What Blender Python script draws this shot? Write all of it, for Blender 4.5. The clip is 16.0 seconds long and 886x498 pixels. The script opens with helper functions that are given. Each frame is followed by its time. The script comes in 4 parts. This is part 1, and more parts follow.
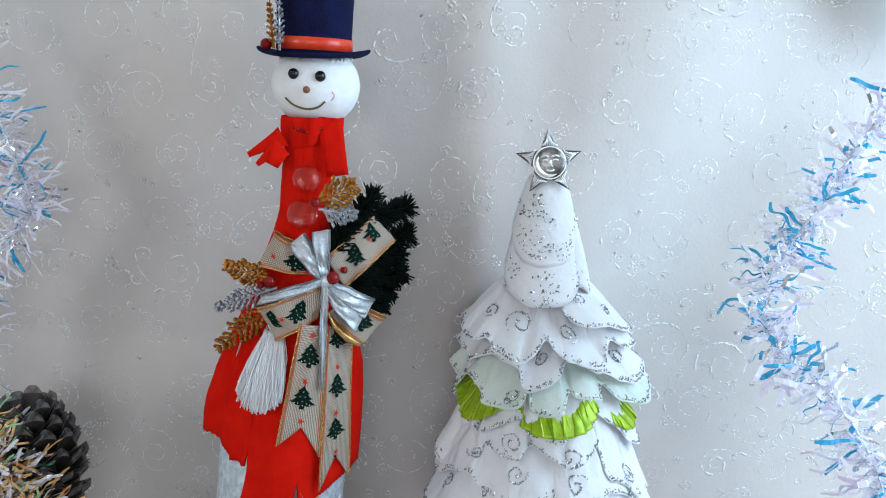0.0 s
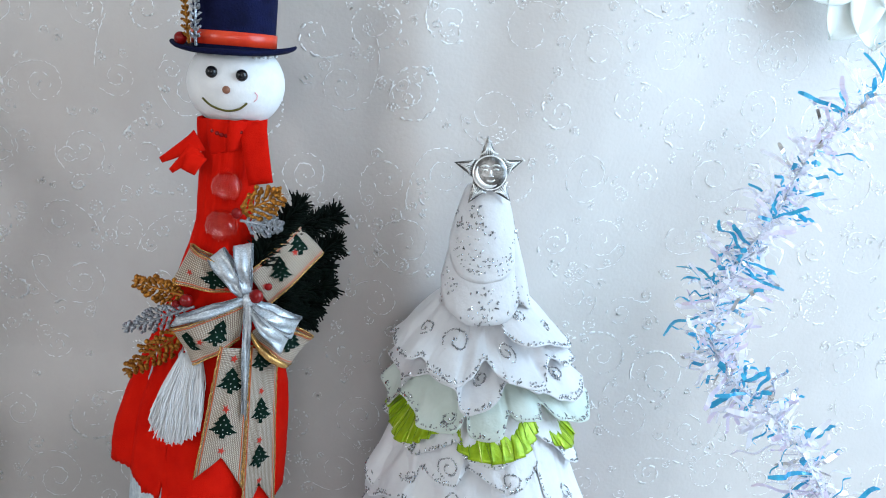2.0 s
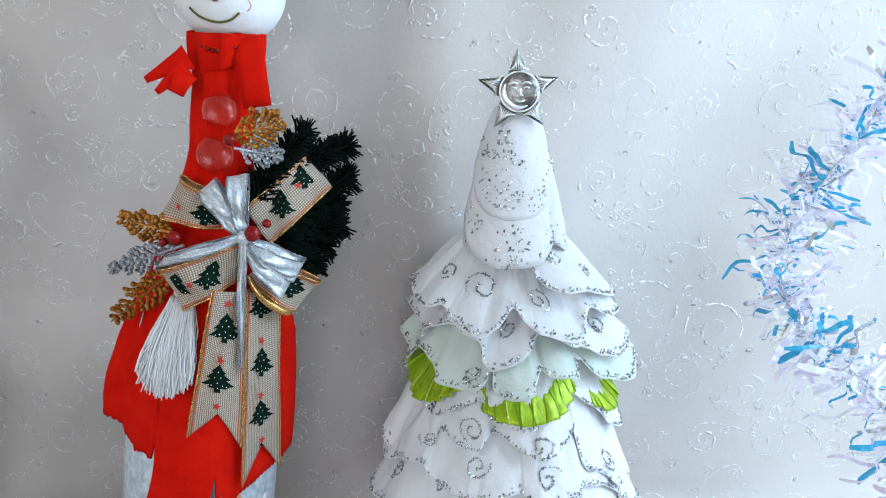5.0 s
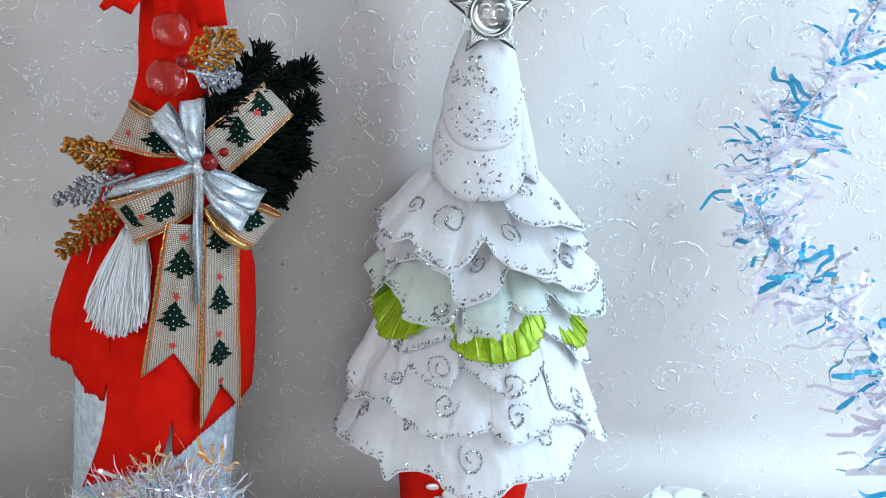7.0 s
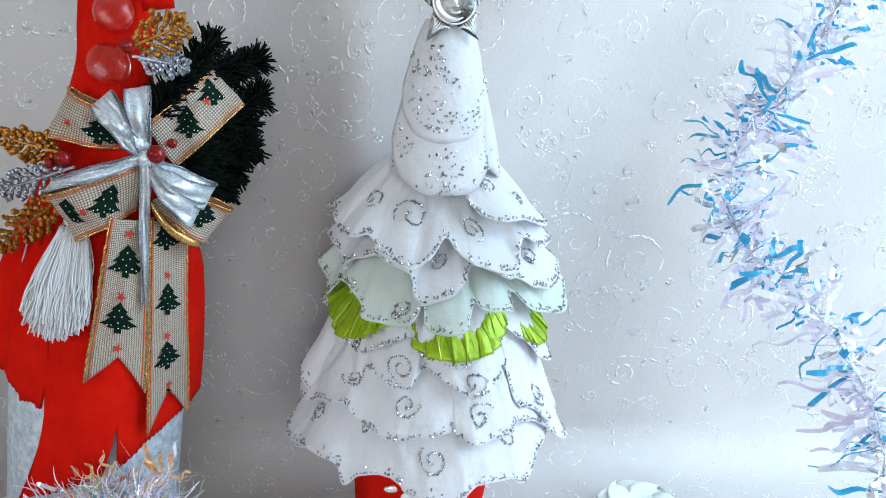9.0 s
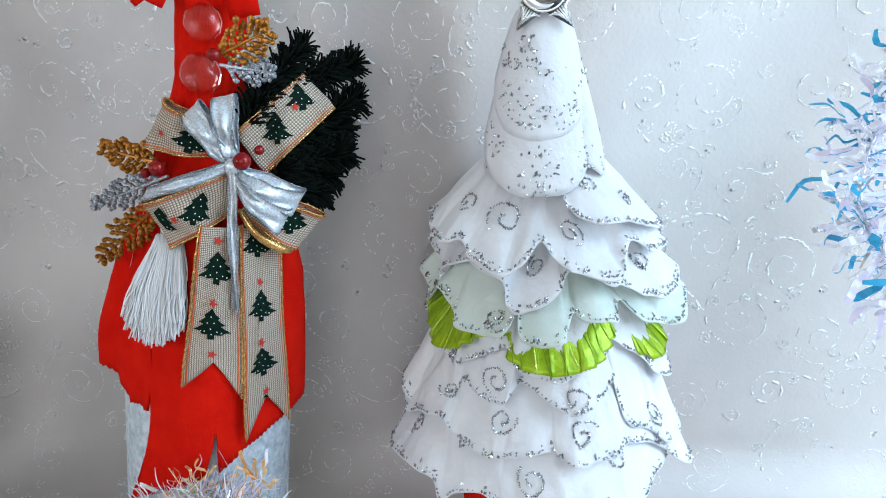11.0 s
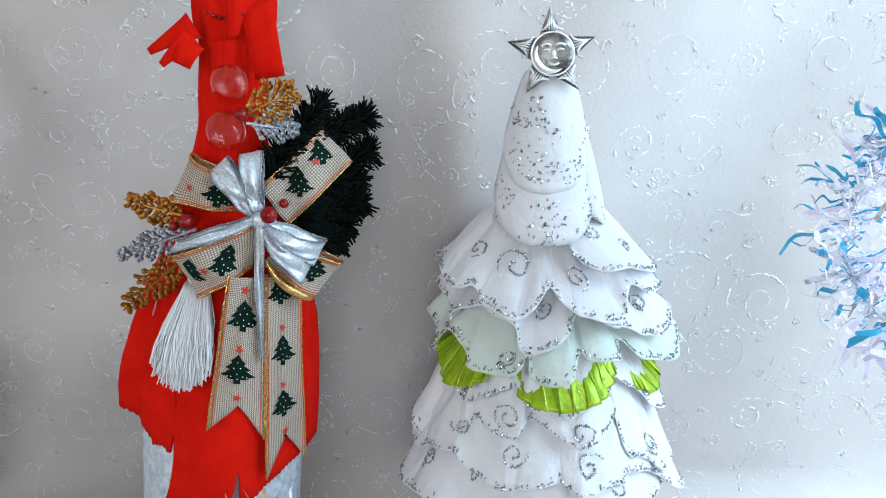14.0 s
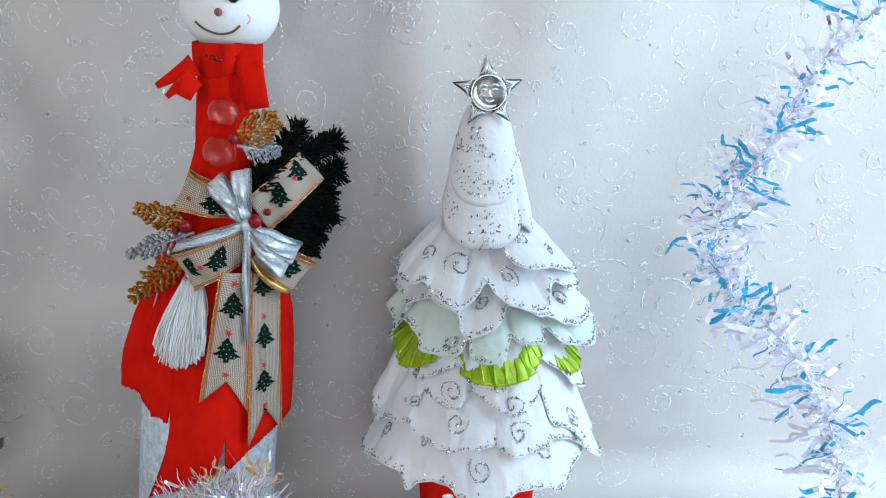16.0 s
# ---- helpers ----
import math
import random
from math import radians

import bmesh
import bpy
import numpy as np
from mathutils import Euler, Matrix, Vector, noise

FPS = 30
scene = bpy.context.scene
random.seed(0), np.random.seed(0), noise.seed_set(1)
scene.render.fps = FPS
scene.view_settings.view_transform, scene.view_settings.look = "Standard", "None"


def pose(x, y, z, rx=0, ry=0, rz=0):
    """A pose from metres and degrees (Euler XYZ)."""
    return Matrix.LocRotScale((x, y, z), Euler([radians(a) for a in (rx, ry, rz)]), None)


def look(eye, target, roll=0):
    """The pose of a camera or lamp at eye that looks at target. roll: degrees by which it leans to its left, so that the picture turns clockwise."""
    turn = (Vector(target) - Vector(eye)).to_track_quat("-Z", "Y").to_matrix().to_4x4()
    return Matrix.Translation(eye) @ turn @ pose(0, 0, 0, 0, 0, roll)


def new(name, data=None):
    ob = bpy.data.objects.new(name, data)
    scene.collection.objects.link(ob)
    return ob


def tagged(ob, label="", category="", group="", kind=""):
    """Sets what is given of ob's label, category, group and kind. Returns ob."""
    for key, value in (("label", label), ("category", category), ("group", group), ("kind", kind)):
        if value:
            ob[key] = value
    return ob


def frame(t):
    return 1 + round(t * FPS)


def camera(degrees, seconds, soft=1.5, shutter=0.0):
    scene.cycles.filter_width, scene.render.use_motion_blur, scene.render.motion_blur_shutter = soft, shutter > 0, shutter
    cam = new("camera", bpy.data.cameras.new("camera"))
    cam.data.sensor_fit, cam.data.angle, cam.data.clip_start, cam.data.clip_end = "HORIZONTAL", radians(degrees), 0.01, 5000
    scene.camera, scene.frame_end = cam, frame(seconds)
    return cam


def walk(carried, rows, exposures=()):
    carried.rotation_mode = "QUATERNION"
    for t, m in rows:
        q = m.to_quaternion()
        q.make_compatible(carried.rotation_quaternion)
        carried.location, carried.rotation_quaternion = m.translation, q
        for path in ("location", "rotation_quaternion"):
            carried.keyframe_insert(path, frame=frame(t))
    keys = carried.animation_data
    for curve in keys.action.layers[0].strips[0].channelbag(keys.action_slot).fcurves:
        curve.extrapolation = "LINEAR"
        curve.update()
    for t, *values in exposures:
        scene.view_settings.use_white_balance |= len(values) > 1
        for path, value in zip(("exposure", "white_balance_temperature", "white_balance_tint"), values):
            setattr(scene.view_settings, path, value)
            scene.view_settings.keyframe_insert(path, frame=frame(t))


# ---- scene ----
cam = camera(56.1, 16.0, soft=1.0)
METRES, EYE, TILT, LEAN, TURN = 0.37, 1.09, -11.0, -2.0, 0.0
ROWS = [
    (0.0, 0.0, 0.0, 0.0, 0.0, 0.0, -0.0),
    (0.5, 0.0011, 0.0249, 0.0121, -0.92, -0.17, -0.05),
    (1.0, -0.0086, 0.0429, 0.0286, -2.71, -0.61, -0.14),
    (1.5, -0.0152, 0.0607, 0.0476, -4.36, -1.19, -0.19),
    (2.0, -0.0281, 0.0887, 0.0619, -5.85, -1.72, -0.25),
    (2.5, -0.0394, 0.1204, 0.0702, -6.66, -2.23, -0.37),
    (3.0, -0.019, 0.1457, 0.0653, -5.51, -2.46, -0.26),
    (3.5, -0.0072, 0.1714, 0.0535, -4.22, -2.64, -0.16),
    (4.0, 0.0175, 0.1979, 0.041, -2.24, -3.03, -0.01),
    (6.5, 0.0428, 0.2882, -0.0177, -1.66, -6.51, -0.1),
    (7.0, 0.0172, 0.2907, -0.018, -5.17, -7.43, -0.45),
    (7.5, -0.0067, 0.2967, -0.0135, -8.49, -8.12, -0.78),
    (8.0, -0.0225, 0.2972, -0.011, -10.56, -8.26, -1.0),
    (8.5, -0.0243, 0.3124, -0.0136, -10.77, -8.09, -0.99),
    (11.0, 0.1044, 0.3854, -0.0245, 2.79, -7.66, 1.28),
    (11.5, 0.1167, 0.3962, -0.0187, 4.66, -7.98, 1.8),
    (12.0, 0.1112, 0.4008, -0.0111, 5.14, -8.38, 2.05),
    (12.5, 0.0875, 0.3993, -0.0046, 4.21, -8.35, 2.01),
    (13.0, 0.0521, 0.3871, 0.0057, 2.09, -8.08, 1.74),
    (13.5, 0.0309, 0.3647, 0.0193, 0.33, -7.64, 1.52),
    (14.0, 0.0229, 0.3252, 0.0285, -0.83, -6.86, 1.31),
    (14.5, 0.0177, 0.2681, 0.0349, -1.84, -6.14, 1.14),
    (15.0, 0.0153, 0.2091, 0.0336, -2.62, -5.59, 0.99),
    (15.5, 0.0214, 0.1532, 0.0273, -3.01, -5.28, 0.88),
    (16.0, 0.0267, 0.0953, 0.019, -3.49, -5.13, 0.74),
]
walk(cam, [(t, pose(0, 0, EYE, TILT, LEAN, TURN) @ pose(METRES * x, METRES * y, METRES * z, 90 + pitch, roll, yaw)) for t, x, y, z, yaw, pitch, roll in ROWS],
     [(0.0, -0.10), (2.5, 0.0), (4.0, 0.02), (8.0, 0.0), (12.0, 0.08), (14.0, 0.08), (16.0, -0.06)])

# ---- light ----
TABLE = 0.74
world = bpy.data.worlds.new("sky")
scene.world = world
world.use_nodes = True
_nt = world.node_tree
_sky = _nt.nodes.new("ShaderNodeTexSky")
_sky.sky_type = "NISHITA"
_sky.sun_disc = False
_sky.sun_elevation = radians(35)
_sky.sun_rotation = radians(100)
_nt.links.new(_sky.outputs["Color"], _nt.nodes["Background"].inputs["Color"])
_nt.nodes["Background"].inputs["Strength"].default_value = 0.08
scene.view_settings.exposure = 0.0


def window_light(name, eye, target, sx, sy, watts, colour):
    data = bpy.data.lights.new(name, "AREA")
    data.shape, data.size, data.size_y, data.energy, data.color = "RECTANGLE", sx, sy, watts, colour
    ob = new(name, data)
    ob.matrix_world = look(eye, target)
    return ob


window_light("window_light_right", (0.66, 0.30, 1.26), (0.16, 0.58, 0.98), 0.50, 0.66, 8.8, (0.54, 0.78, 1.0))
window_light("window_light_left", (-1.60, -0.87, 1.45), (0.10, 0.55, 0.95), 0.42, 0.62, 11.0, (0.91, 0.955, 1.0))
# no window known behind: frontal fill added to lift the shadows
window_light("fill_light_back", (0.05, -2.12, 1.55), (0.10, 0.55, 0.95), 1.15, 0.95, 17.0, (0.91, 0.955, 1.0))


# ---- materials ----
def material(name, base=(0.8, 0.8, 0.8), rough=0.6, metal=0.0, second=None, scale=30.0, bump=0.0, bump_scale=200.0,
             sheen=0.0, transmission=0.0, ior=1.45, subsurface=0.0, contrast=(0.35, 0.65), spec=0.5, translucent=0.0, alpha=1.0):
    """A node material: two colours mixed by noise, with fine relief."""
    m = bpy.data.materials.new(name)
    m.use_nodes = True
    nt = m.node_tree
    b = nt.nodes["Principled BSDF"]
    b.inputs["Roughness"].default_value = rough
    b.inputs["Metallic"].default_value = metal
    b.inputs["Sheen Weight"].default_value = sheen
    b.inputs["Transmission Weight"].default_value = transmission
    b.inputs["IOR"].default_value = ior
    b.inputs["Specular IOR Level"].default_value = spec
    b.inputs["Alpha"].default_value = alpha
    if subsurface:
        b.inputs["Subsurface Weight"].default_value = subsurface
        b.inputs["Subsurface Radius"].default_value = (0.004, 0.004, 0.004)
    coords = nt.nodes.new("ShaderNodeTexCoord")
    b.inputs["Base Color"].default_value = (*base, 1)
    if second:
        n = nt.nodes.new("ShaderNodeTexNoise")
        n.inputs["Scale"].default_value = scale
        n.inputs["Detail"].default_value = 6
        n.inputs["Roughness"].default_value = 0.65
        nt.links.new(coords.outputs["Object"], n.inputs["Vector"])
        r = nt.nodes.new("ShaderNodeValToRGB")
        r.color_ramp.elements[0].position, r.color_ramp.elements[1].position = contrast
        r.color_ramp.elements[0].color, r.color_ramp.elements[1].color = (*base, 1), (*second, 1)
        nt.links.new(n.outputs["Fac"], r.inputs["Fac"])
        nt.links.new(r.outputs["Color"], b.inputs["Base Color"])
    if bump:
        n2 = nt.nodes.new("ShaderNodeTexNoise")
        n2.inputs["Scale"].default_value = bump_scale
        n2.inputs["Detail"].default_value = 4
        nt.links.new(coords.outputs["Object"], n2.inputs["Vector"])
        bp = nt.nodes.new("ShaderNodeBump")
        bp.inputs["Strength"].default_value = bump
        bp.inputs["Distance"].default_value = 0.002
        nt.links.new(n2.outputs["Fac"], bp.inputs["Height"])
        nt.links.new(bp.outputs["Normal"], b.inputs["Normal"])
    if translucent:
        t = nt.nodes.new("ShaderNodeBsdfTranslucent")
        t.inputs["Color"].default_value = (*(second or base), 1)
        mix = nt.nodes.new("ShaderNodeMixShader")
        mix.inputs[0].default_value = translucent
        nt.links.new(b.outputs[0], mix.inputs[1])
        nt.links.new(t.outputs[0], mix.inputs[2])
        nt.links.new(mix.outputs[0], nt.nodes["Material Output"].inputs["Surface"])
    return m


def sparkle(name, dark, light, rough=0.3, metal=0.9, cells=900.0):
    """Glitter: small cells, each with its own tone and facing."""
    m = bpy.data.materials.new(name)
    m.use_nodes = True
    nt = m.node_tree
    b = nt.nodes["Principled BSDF"]
    b.inputs["Metallic"].default_value, b.inputs["Roughness"].default_value = metal, rough
    c = nt.nodes.new("ShaderNodeTexCoord")
    v = nt.nodes.new("ShaderNodeTexVoronoi")
    v.inputs["Scale"].default_value = cells
    nt.links.new(c.outputs["Object"], v.inputs["Vector"])
    r = nt.nodes.new("ShaderNodeValToRGB")
    r.color_ramp.elements[0].color, r.color_ramp.elements[1].color = (*dark, 1), (*light, 1)
    nt.links.new(v.outputs["Color"], r.inputs["Fac"])
    nt.links.new(r.outputs["Color"], b.inputs["Base Color"])
    bp = nt.nodes.new("ShaderNodeBump")
    bp.inputs["Strength"].default_value, bp.inputs["Distance"].default_value = 0.8, 0.001
    nt.links.new(v.outputs["Color"], bp.inputs["Height"])
    nt.links.new(bp.outputs["Normal"], b.inputs["Normal"])
    return m


def weave(name, thread, gap, count):
    """Open plain weave across a strip's own lengthwise and crosswise measure in metres."""
    m = bpy.data.materials.new(name)
    m.use_nodes = True
    nt = m.node_tree
    b = nt.nodes["Principled BSDF"]
    b.inputs["Roughness"].default_value = 0.85
    uv = nt.nodes.new("ShaderNodeUVMap")
    waves = []
    for direction in ("X", "Y"):
        w = nt.nodes.new("ShaderNodeTexWave")
        w.bands_direction = direction
        w.inputs["Scale"].default_value = count
        w.inputs["Distortion"].default_value = 1.3
        w.inputs["Detail"].default_value = 1
        nt.links.new(uv.outputs["UV"], w.inputs["Vector"])
        waves.append(w)
    mx = nt.nodes.new("ShaderNodeMath")
    mx.operation = "MULTIPLY"
    nt.links.new(waves[0].outputs["Fac"], mx.inputs[0])
    nt.links.new(waves[1].outputs["Fac"], mx.inputs[1])
    r = nt.nodes.new("ShaderNodeValToRGB")
    r.color_ramp.elements[0].position, r.color_ramp.elements[1].position = 0.01, 0.36
    r.color_ramp.elements[0].color, r.color_ramp.elements[1].color = (*gap, 1), (*thread, 1)
    nt.links.new(mx.outputs[0], r.inputs["Fac"])
    nt.links.new(r.outputs["Color"], b.inputs["Base Color"])
    bp = nt.nodes.new("ShaderNodeBump")
    bp.inputs["Strength"].default_value, bp.inputs["Distance"].default_value = 0.6, 0.001
    nt.links.new(mx.outputs[0], bp.inputs["Height"])
    nt.links.new(bp.outputs["Normal"], b.inputs["Normal"])
    return m


M = {
    "cloth": material("white_brocade", (0.510, 0.475, 0.457), 0.55, second=(0.570, 0.535, 0.513), scale=9, bump=0.12, bump_scale=420, sheen=0.15),
    "thread": material("white_lurex_thread", (0.90, 0.90, 0.90), 0.22, second=(0.97, 0.97, 0.97), scale=700, spec=0.9, translucent=0.25),
    "plaster": material("painted_plaster", (0.74, 0.73, 0.70), 0.8, second=(0.78, 0.77, 0.75), scale=4, bump=0.1),
    "boards": material("floor_boards", (0.14, 0.10, 0.07), 0.45, second=(0.20, 0.15, 0.10), scale=6, bump=0.1),
    "wood": material("table_wood", (0.28, 0.17, 0.09), 0.4, second=(0.36, 0.23, 0.13), scale=18, bump=0.1),
    "red_felt": material("red_felt", (0.54, 0.006, 0.002), 0.95, second=(0.64, 0.010, 0.003), scale=60, bump=0.35, bump_scale=1500, spec=0.08),
    "paint": material("frosted_blue_paint", (0.30, 0.37, 0.44), 0.55, second=(0.62, 0.68, 0.72), scale=240, bump=0.5, bump_scale=420, contrast=(0.3, 0.62)),
    "foam": material("white_foam_ball", (0.72, 0.73, 0.75), 0.55, second=(0.80, 0.80, 0.81), scale=80, bump=0.2, bump_scale=260, subsurface=0.2),
    "black": material("black_bead", (0.008, 0.008, 0.01), 0.12),
    "brown": material("brown_bead", (0.22, 0.09, 0.05), 0.35),
    "pink": material("pink_blush", (0.85, 0.50, 0.55), 0.7, second=(0.88, 0.62, 0.64), scale=300),
    "olive": material("olive_cord", (0.10, 0.09, 0.015), 0.5),
    "navy": material("navy_felt", (0.003, 0.004, 0.022), 0.9, second=(0.006, 0.009, 0.048), scale=70, bump=0.4, bump_scale=900, spec=0.15),
    "satin": material("red_satin", (0.60, 0.03, 0.012), 0.28, second=(0.72, 0.06, 0.02), scale=90, bump=0.1),
    "berry": material("red_lacquer", (0.17, 0.004, 0.004), 0.08, second=(0.25, 0.007, 0.007), scale=200, spec=0.35),
    "gem": material("clear_acrylic", (1.0, 0.97, 0.97), 0.03, transmission=1.0, ior=1.42),
    "gold": sparkle("gold_glitter", (0.20, 0.06, 0.008), (0.46, 0.20, 0.03), 0.40, 0.85, 2200),
    "silver": sparkle("silver_glitter", (0.12, 0.13, 0.15), (0.50, 0.53, 0.58), 0.38, 0.85, 2200),
    "bead": sparkle("silver_beads", (0.10, 0.11, 0.13), (0.88, 0.90, 0.93), 0.25, 0.9, 1400),
    "silver_ribbon": sparkle("silver_lame", (0.42, 0.46, 0.50), (0.78, 0.82, 0.87), 0.36, 0.40, 1300),
    "burlap": weave("burlap_weave", (0.66, 0.58, 0.49), (0.20, 0.14, 0.10), 270),
    "copper": sparkle("copper_gold_cord", (0.36, 0.14, 0.03), (0.95, 0.62, 0.24), 0.25, 0.85, 2000),
    "stitch": material("orange_red_stitching", (0.50, 0.07, 0.015), 0.6, second=(0.62, 0.14, 0.03), scale=500),
    "print_green": material("dark_green_print", (0.002, 0.010, 0.007), 0.9, second=(0.004, 0.018, 0.011), scale=200, spec=0.1),
    "print_dot": material("white_print", (0.75, 0.78, 0.76), 0.8),
    "print_red": material("red_print", (0.50, 0.03, 0.015), 0.8),
    "needle": material("fir_needles", (0.0012, 0.0022, 0.0016), 0.8, second=(0.003, 0.007, 0.0045), scale=160, spec=0.1),
    "yarn": material("white_yarn", (0.86, 0.86, 0.88), 0.9, second=(0.92, 0.92, 0.93), scale=300, bump=0.3, bump_scale=1500, translucent=0.35),
    "white_felt": material("white_felt", (0.75, 0.755, 0.785), 0.85, second=(0.82, 0.825, 0.845), scale=70, bump=0.55, bump_scale=170, sheen=0.2, translucent=0.22),
    "mint_felt": material("pale_mint_felt", (0.62, 0.70, 0.64), 0.85, second=(0.70, 0.77, 0.72), scale=60, bump=0.55, bump_scale=170, sheen=0.2, translucent=0.22),
    "lime": material("lime_foil_ribbon", (0.22, 0.36, 0.004), 0.33, second=(0.36, 0.52, 0.012), scale=160, bump=0.3, bump_scale=300, metal=0.25),
    # shaded and shining copies of the lime foil, light painted into their colours
    "lime_shade": material("lime_foil_shade", (0.14, 0.24, 0.003), 0.4, second=(0.20, 0.31, 0.006), scale=160, metal=0.25),
    "lime_shine": material("lime_foil_shine", (0.62, 0.70, 0.10), 0.18, second=(0.75, 0.80, 0.25), scale=160, metal=0.5),
    "star": material("silver_metal", (0.07, 0.068, 0.066), 0.30, metal=1.0, second=(0.30, 0.295, 0.29), scale=140, bump=0.3, bump_scale=500),
    "enamel": material("bright_silver", (0.85, 0.86, 0.86), 0.3, metal=0.7),
    "film": material("clear_iridescent_film", (0.88, 0.91, 0.97), 0.15, second=(0.92, 0.88, 0.94), scale=120, spec=0.9, translucent=0.45),
    "film_blue": material("cyan_film", (0.005, 0.20, 0.46), 0.15, second=(0.06, 0.48, 0.70), scale=160, spec=0.9, translucent=0.3),
    "film_lilac": material("lilac_film", (0.66, 0.64, 0.86), 0.15, second=(0.86, 0.74, 0.84), scale=160, spec=0.9, translucent=0.3),
    "film_gold": material("amber_film", (0.72, 0.24, 0.05), 0.15, second=(0.85, 0.62, 0.30), scale=200, spec=0.9, translucent=0.3),
    "film_green": material("green_film", (0.10, 0.42, 0.22), 0.15, second=(0.42, 0.62, 0.25), scale=200, spec=0.9, translucent=0.3),
    "film_silver": material("mirror_film", (0.86, 0.87, 0.90), 0.12, metal=0.9, second=(0.7, 0.72, 0.78), scale=300),
    "wire": material("silver_wire", (0.7, 0.72, 0.76), 0.3, metal=0.9),
    "cone": material("pine_cone_scales", (0.010, 0.007, 0.006), 0.6, second=(0.040, 0.028, 0.023), scale=90, bump=0.4, bump_scale=300),
    "cone_tip": material("pale_scale_tip", (0.045, 0.038, 0.035), 0.5, second=(0.20, 0.185, 0.18), scale=200, bump=0.3),
    "petal": material("white_fabric_petal", (0.80, 0.83, 0.80), 0.7, second=(0.86, 0.88, 0.85), scale=60, bump=0.15, translucent=0.25),
    "frame": material("white_window_paint", (0.78, 0.78, 0.77), 0.5, second=(0.82, 0.82, 0.81), scale=12),
}


# ---- building helpers ----
def finish(name, bm, mat, smooth=True):
    me = bpy.data.meshes.new(name)
    bmesh.ops.recalc_face_normals(bm, faces=bm.faces)
    bm.to_mesh(me)
    bm.free()
    me.materials.append(M[mat])
    if smooth:
        me.polygons.foreach_set("use_smooth", [True] * len(me.polygons))
    return new(name, me)


def part(name, bm, mat, parent, label="", smooth=True, kind=""):
    ob = finish(name, bm, mat, smooth)
    ob.parent = parent
    if parent.type == "EMPTY":
        ob.matrix_parent_inverse = Matrix.Translation(-parent.location)
    return tagged(ob, label, kind=kind)


def thing(name, place, label, category, group="", kind=""):
    ob = new(name)
    ob.empty_display_size = 0.02
    ob.location = place
    return tagged(ob, label, category, group, kind)


def box(bm, lo, hi, bevel=0.0):
    m = Matrix.Translation([(a + b) / 2 for a, b in zip(lo, hi)]) @ Matrix.Diagonal([b - a for a, b in zip(lo, hi)] + [1])
    r = bmesh.ops.create_cube(bm, size=1, matrix=m)
    if bevel:
        edges = list({e for v in r["verts"] for e in v.link_edges})
        bmesh.ops.bevel(bm, geom=edges, offset=bevel, segments=2, affect="EDGES", profile=0.5)
    return bm


def sweep(bm, pts, radius, sides=4, closed_ends=True):
    """A tube along pts; radius a number or one for each point."""
    pts = [Vector(p) for p in pts]
    rings = []
    up = None
    for i, p in enumerate(pts):
        t = (pts[min(i + 1, len(pts) - 1)] - pts[max(i - 1, 0)])
        t = t.normalized() if t.length > 1e-9 else Vector((0, 0, 1))
        if up is None:
            up = t.orthogonal().normalized()
        side = t.cross(up)
        side = side.normalized() if side.length > 1e-6 else t.orthogonal().normalized()
        up = side.cross(t).normalized()
        r = radius[i] if isinstance(radius, (list, tuple)) else radius
        rings.append([bm.verts.new(p + r * (math.cos(2 * math.pi * k / sides) * side + math.sin(2 * math.pi * k / sides) * up)) for k in range(sides)])
    for a, b in zip(rings, rings[1:]):
        for k in range(sides):
            bm.faces.new((a[k], a[(k + 1) % sides], b[(k + 1) % sides], b[k]))
    if closed_ends and sides > 2:
        bm.faces.new(rings[0][::-1])
        bm.faces.new(rings[-1])
    return bm


def lathe(bm, profile, axis0, axis1, sides=48, cap=True):
    """Turned body: profile of (height along the axis, radius) about the line from axis0 to axis1."""
    a, b = Vector(axis0), Vector(axis1)
    w = (b - a).normalized()
    q = w.to_track_quat("Z", "Y").to_matrix()
    rings = []
    for h, r in profile:
        rings.append([bm.verts.new(a + w * h + q @ Vector((r * math.cos(2 * math.pi * k / sides), r * math.sin(2 * math.pi * k / sides), 0))) for k in range(sides)])
    for p, n in zip(rings, rings[1:]):
        for k in range(sides):
            bm.faces.new((p[k], p[(k + 1) % sides], n[(k + 1) % sides], n[k]))
    if cap:
        bm.faces.new(rings[0][::-1])
        bm.faces.new(rings[-1])
    return bm


def ball(bm, centre, radius, squash=(1, 1, 1), u=20, v=12):
    bmesh.ops.create_uvsphere(bm, u_segments=u, v_segments=v, radius=1,
                              matrix=Matrix.Translation(centre) @ Matrix.Diagonal([radius * s for s in squash] + [1]))
    return bm


def grid(bm, rows, uv=None):
    """A sheet from rows of points; uv gives each point's measure."""
    vs = [[bm.verts.new(p) for p in row] for row in rows]
    layer = bm.loops.layers.uv.verify() if uv else None
    for i in range(len(vs) - 1):
        for j in range(len(vs[0]) - 1):
            idx = ((i, j), (i, j + 1), (i + 1, j + 1), (i + 1, j))
            f = bm.faces.new([vs[a][b] for a, b in idx])
            if uv:
                for loop, (a, b) in zip(f.loops, idx):
                    loop[layer].uv = uv[a][b]
    return bm


def thicken(ob, depth, offset=0.0):
    mod = ob.modifiers.new("thickness", "SOLIDIFY")
    mod.thickness, mod.offset = depth, offset
    return ob


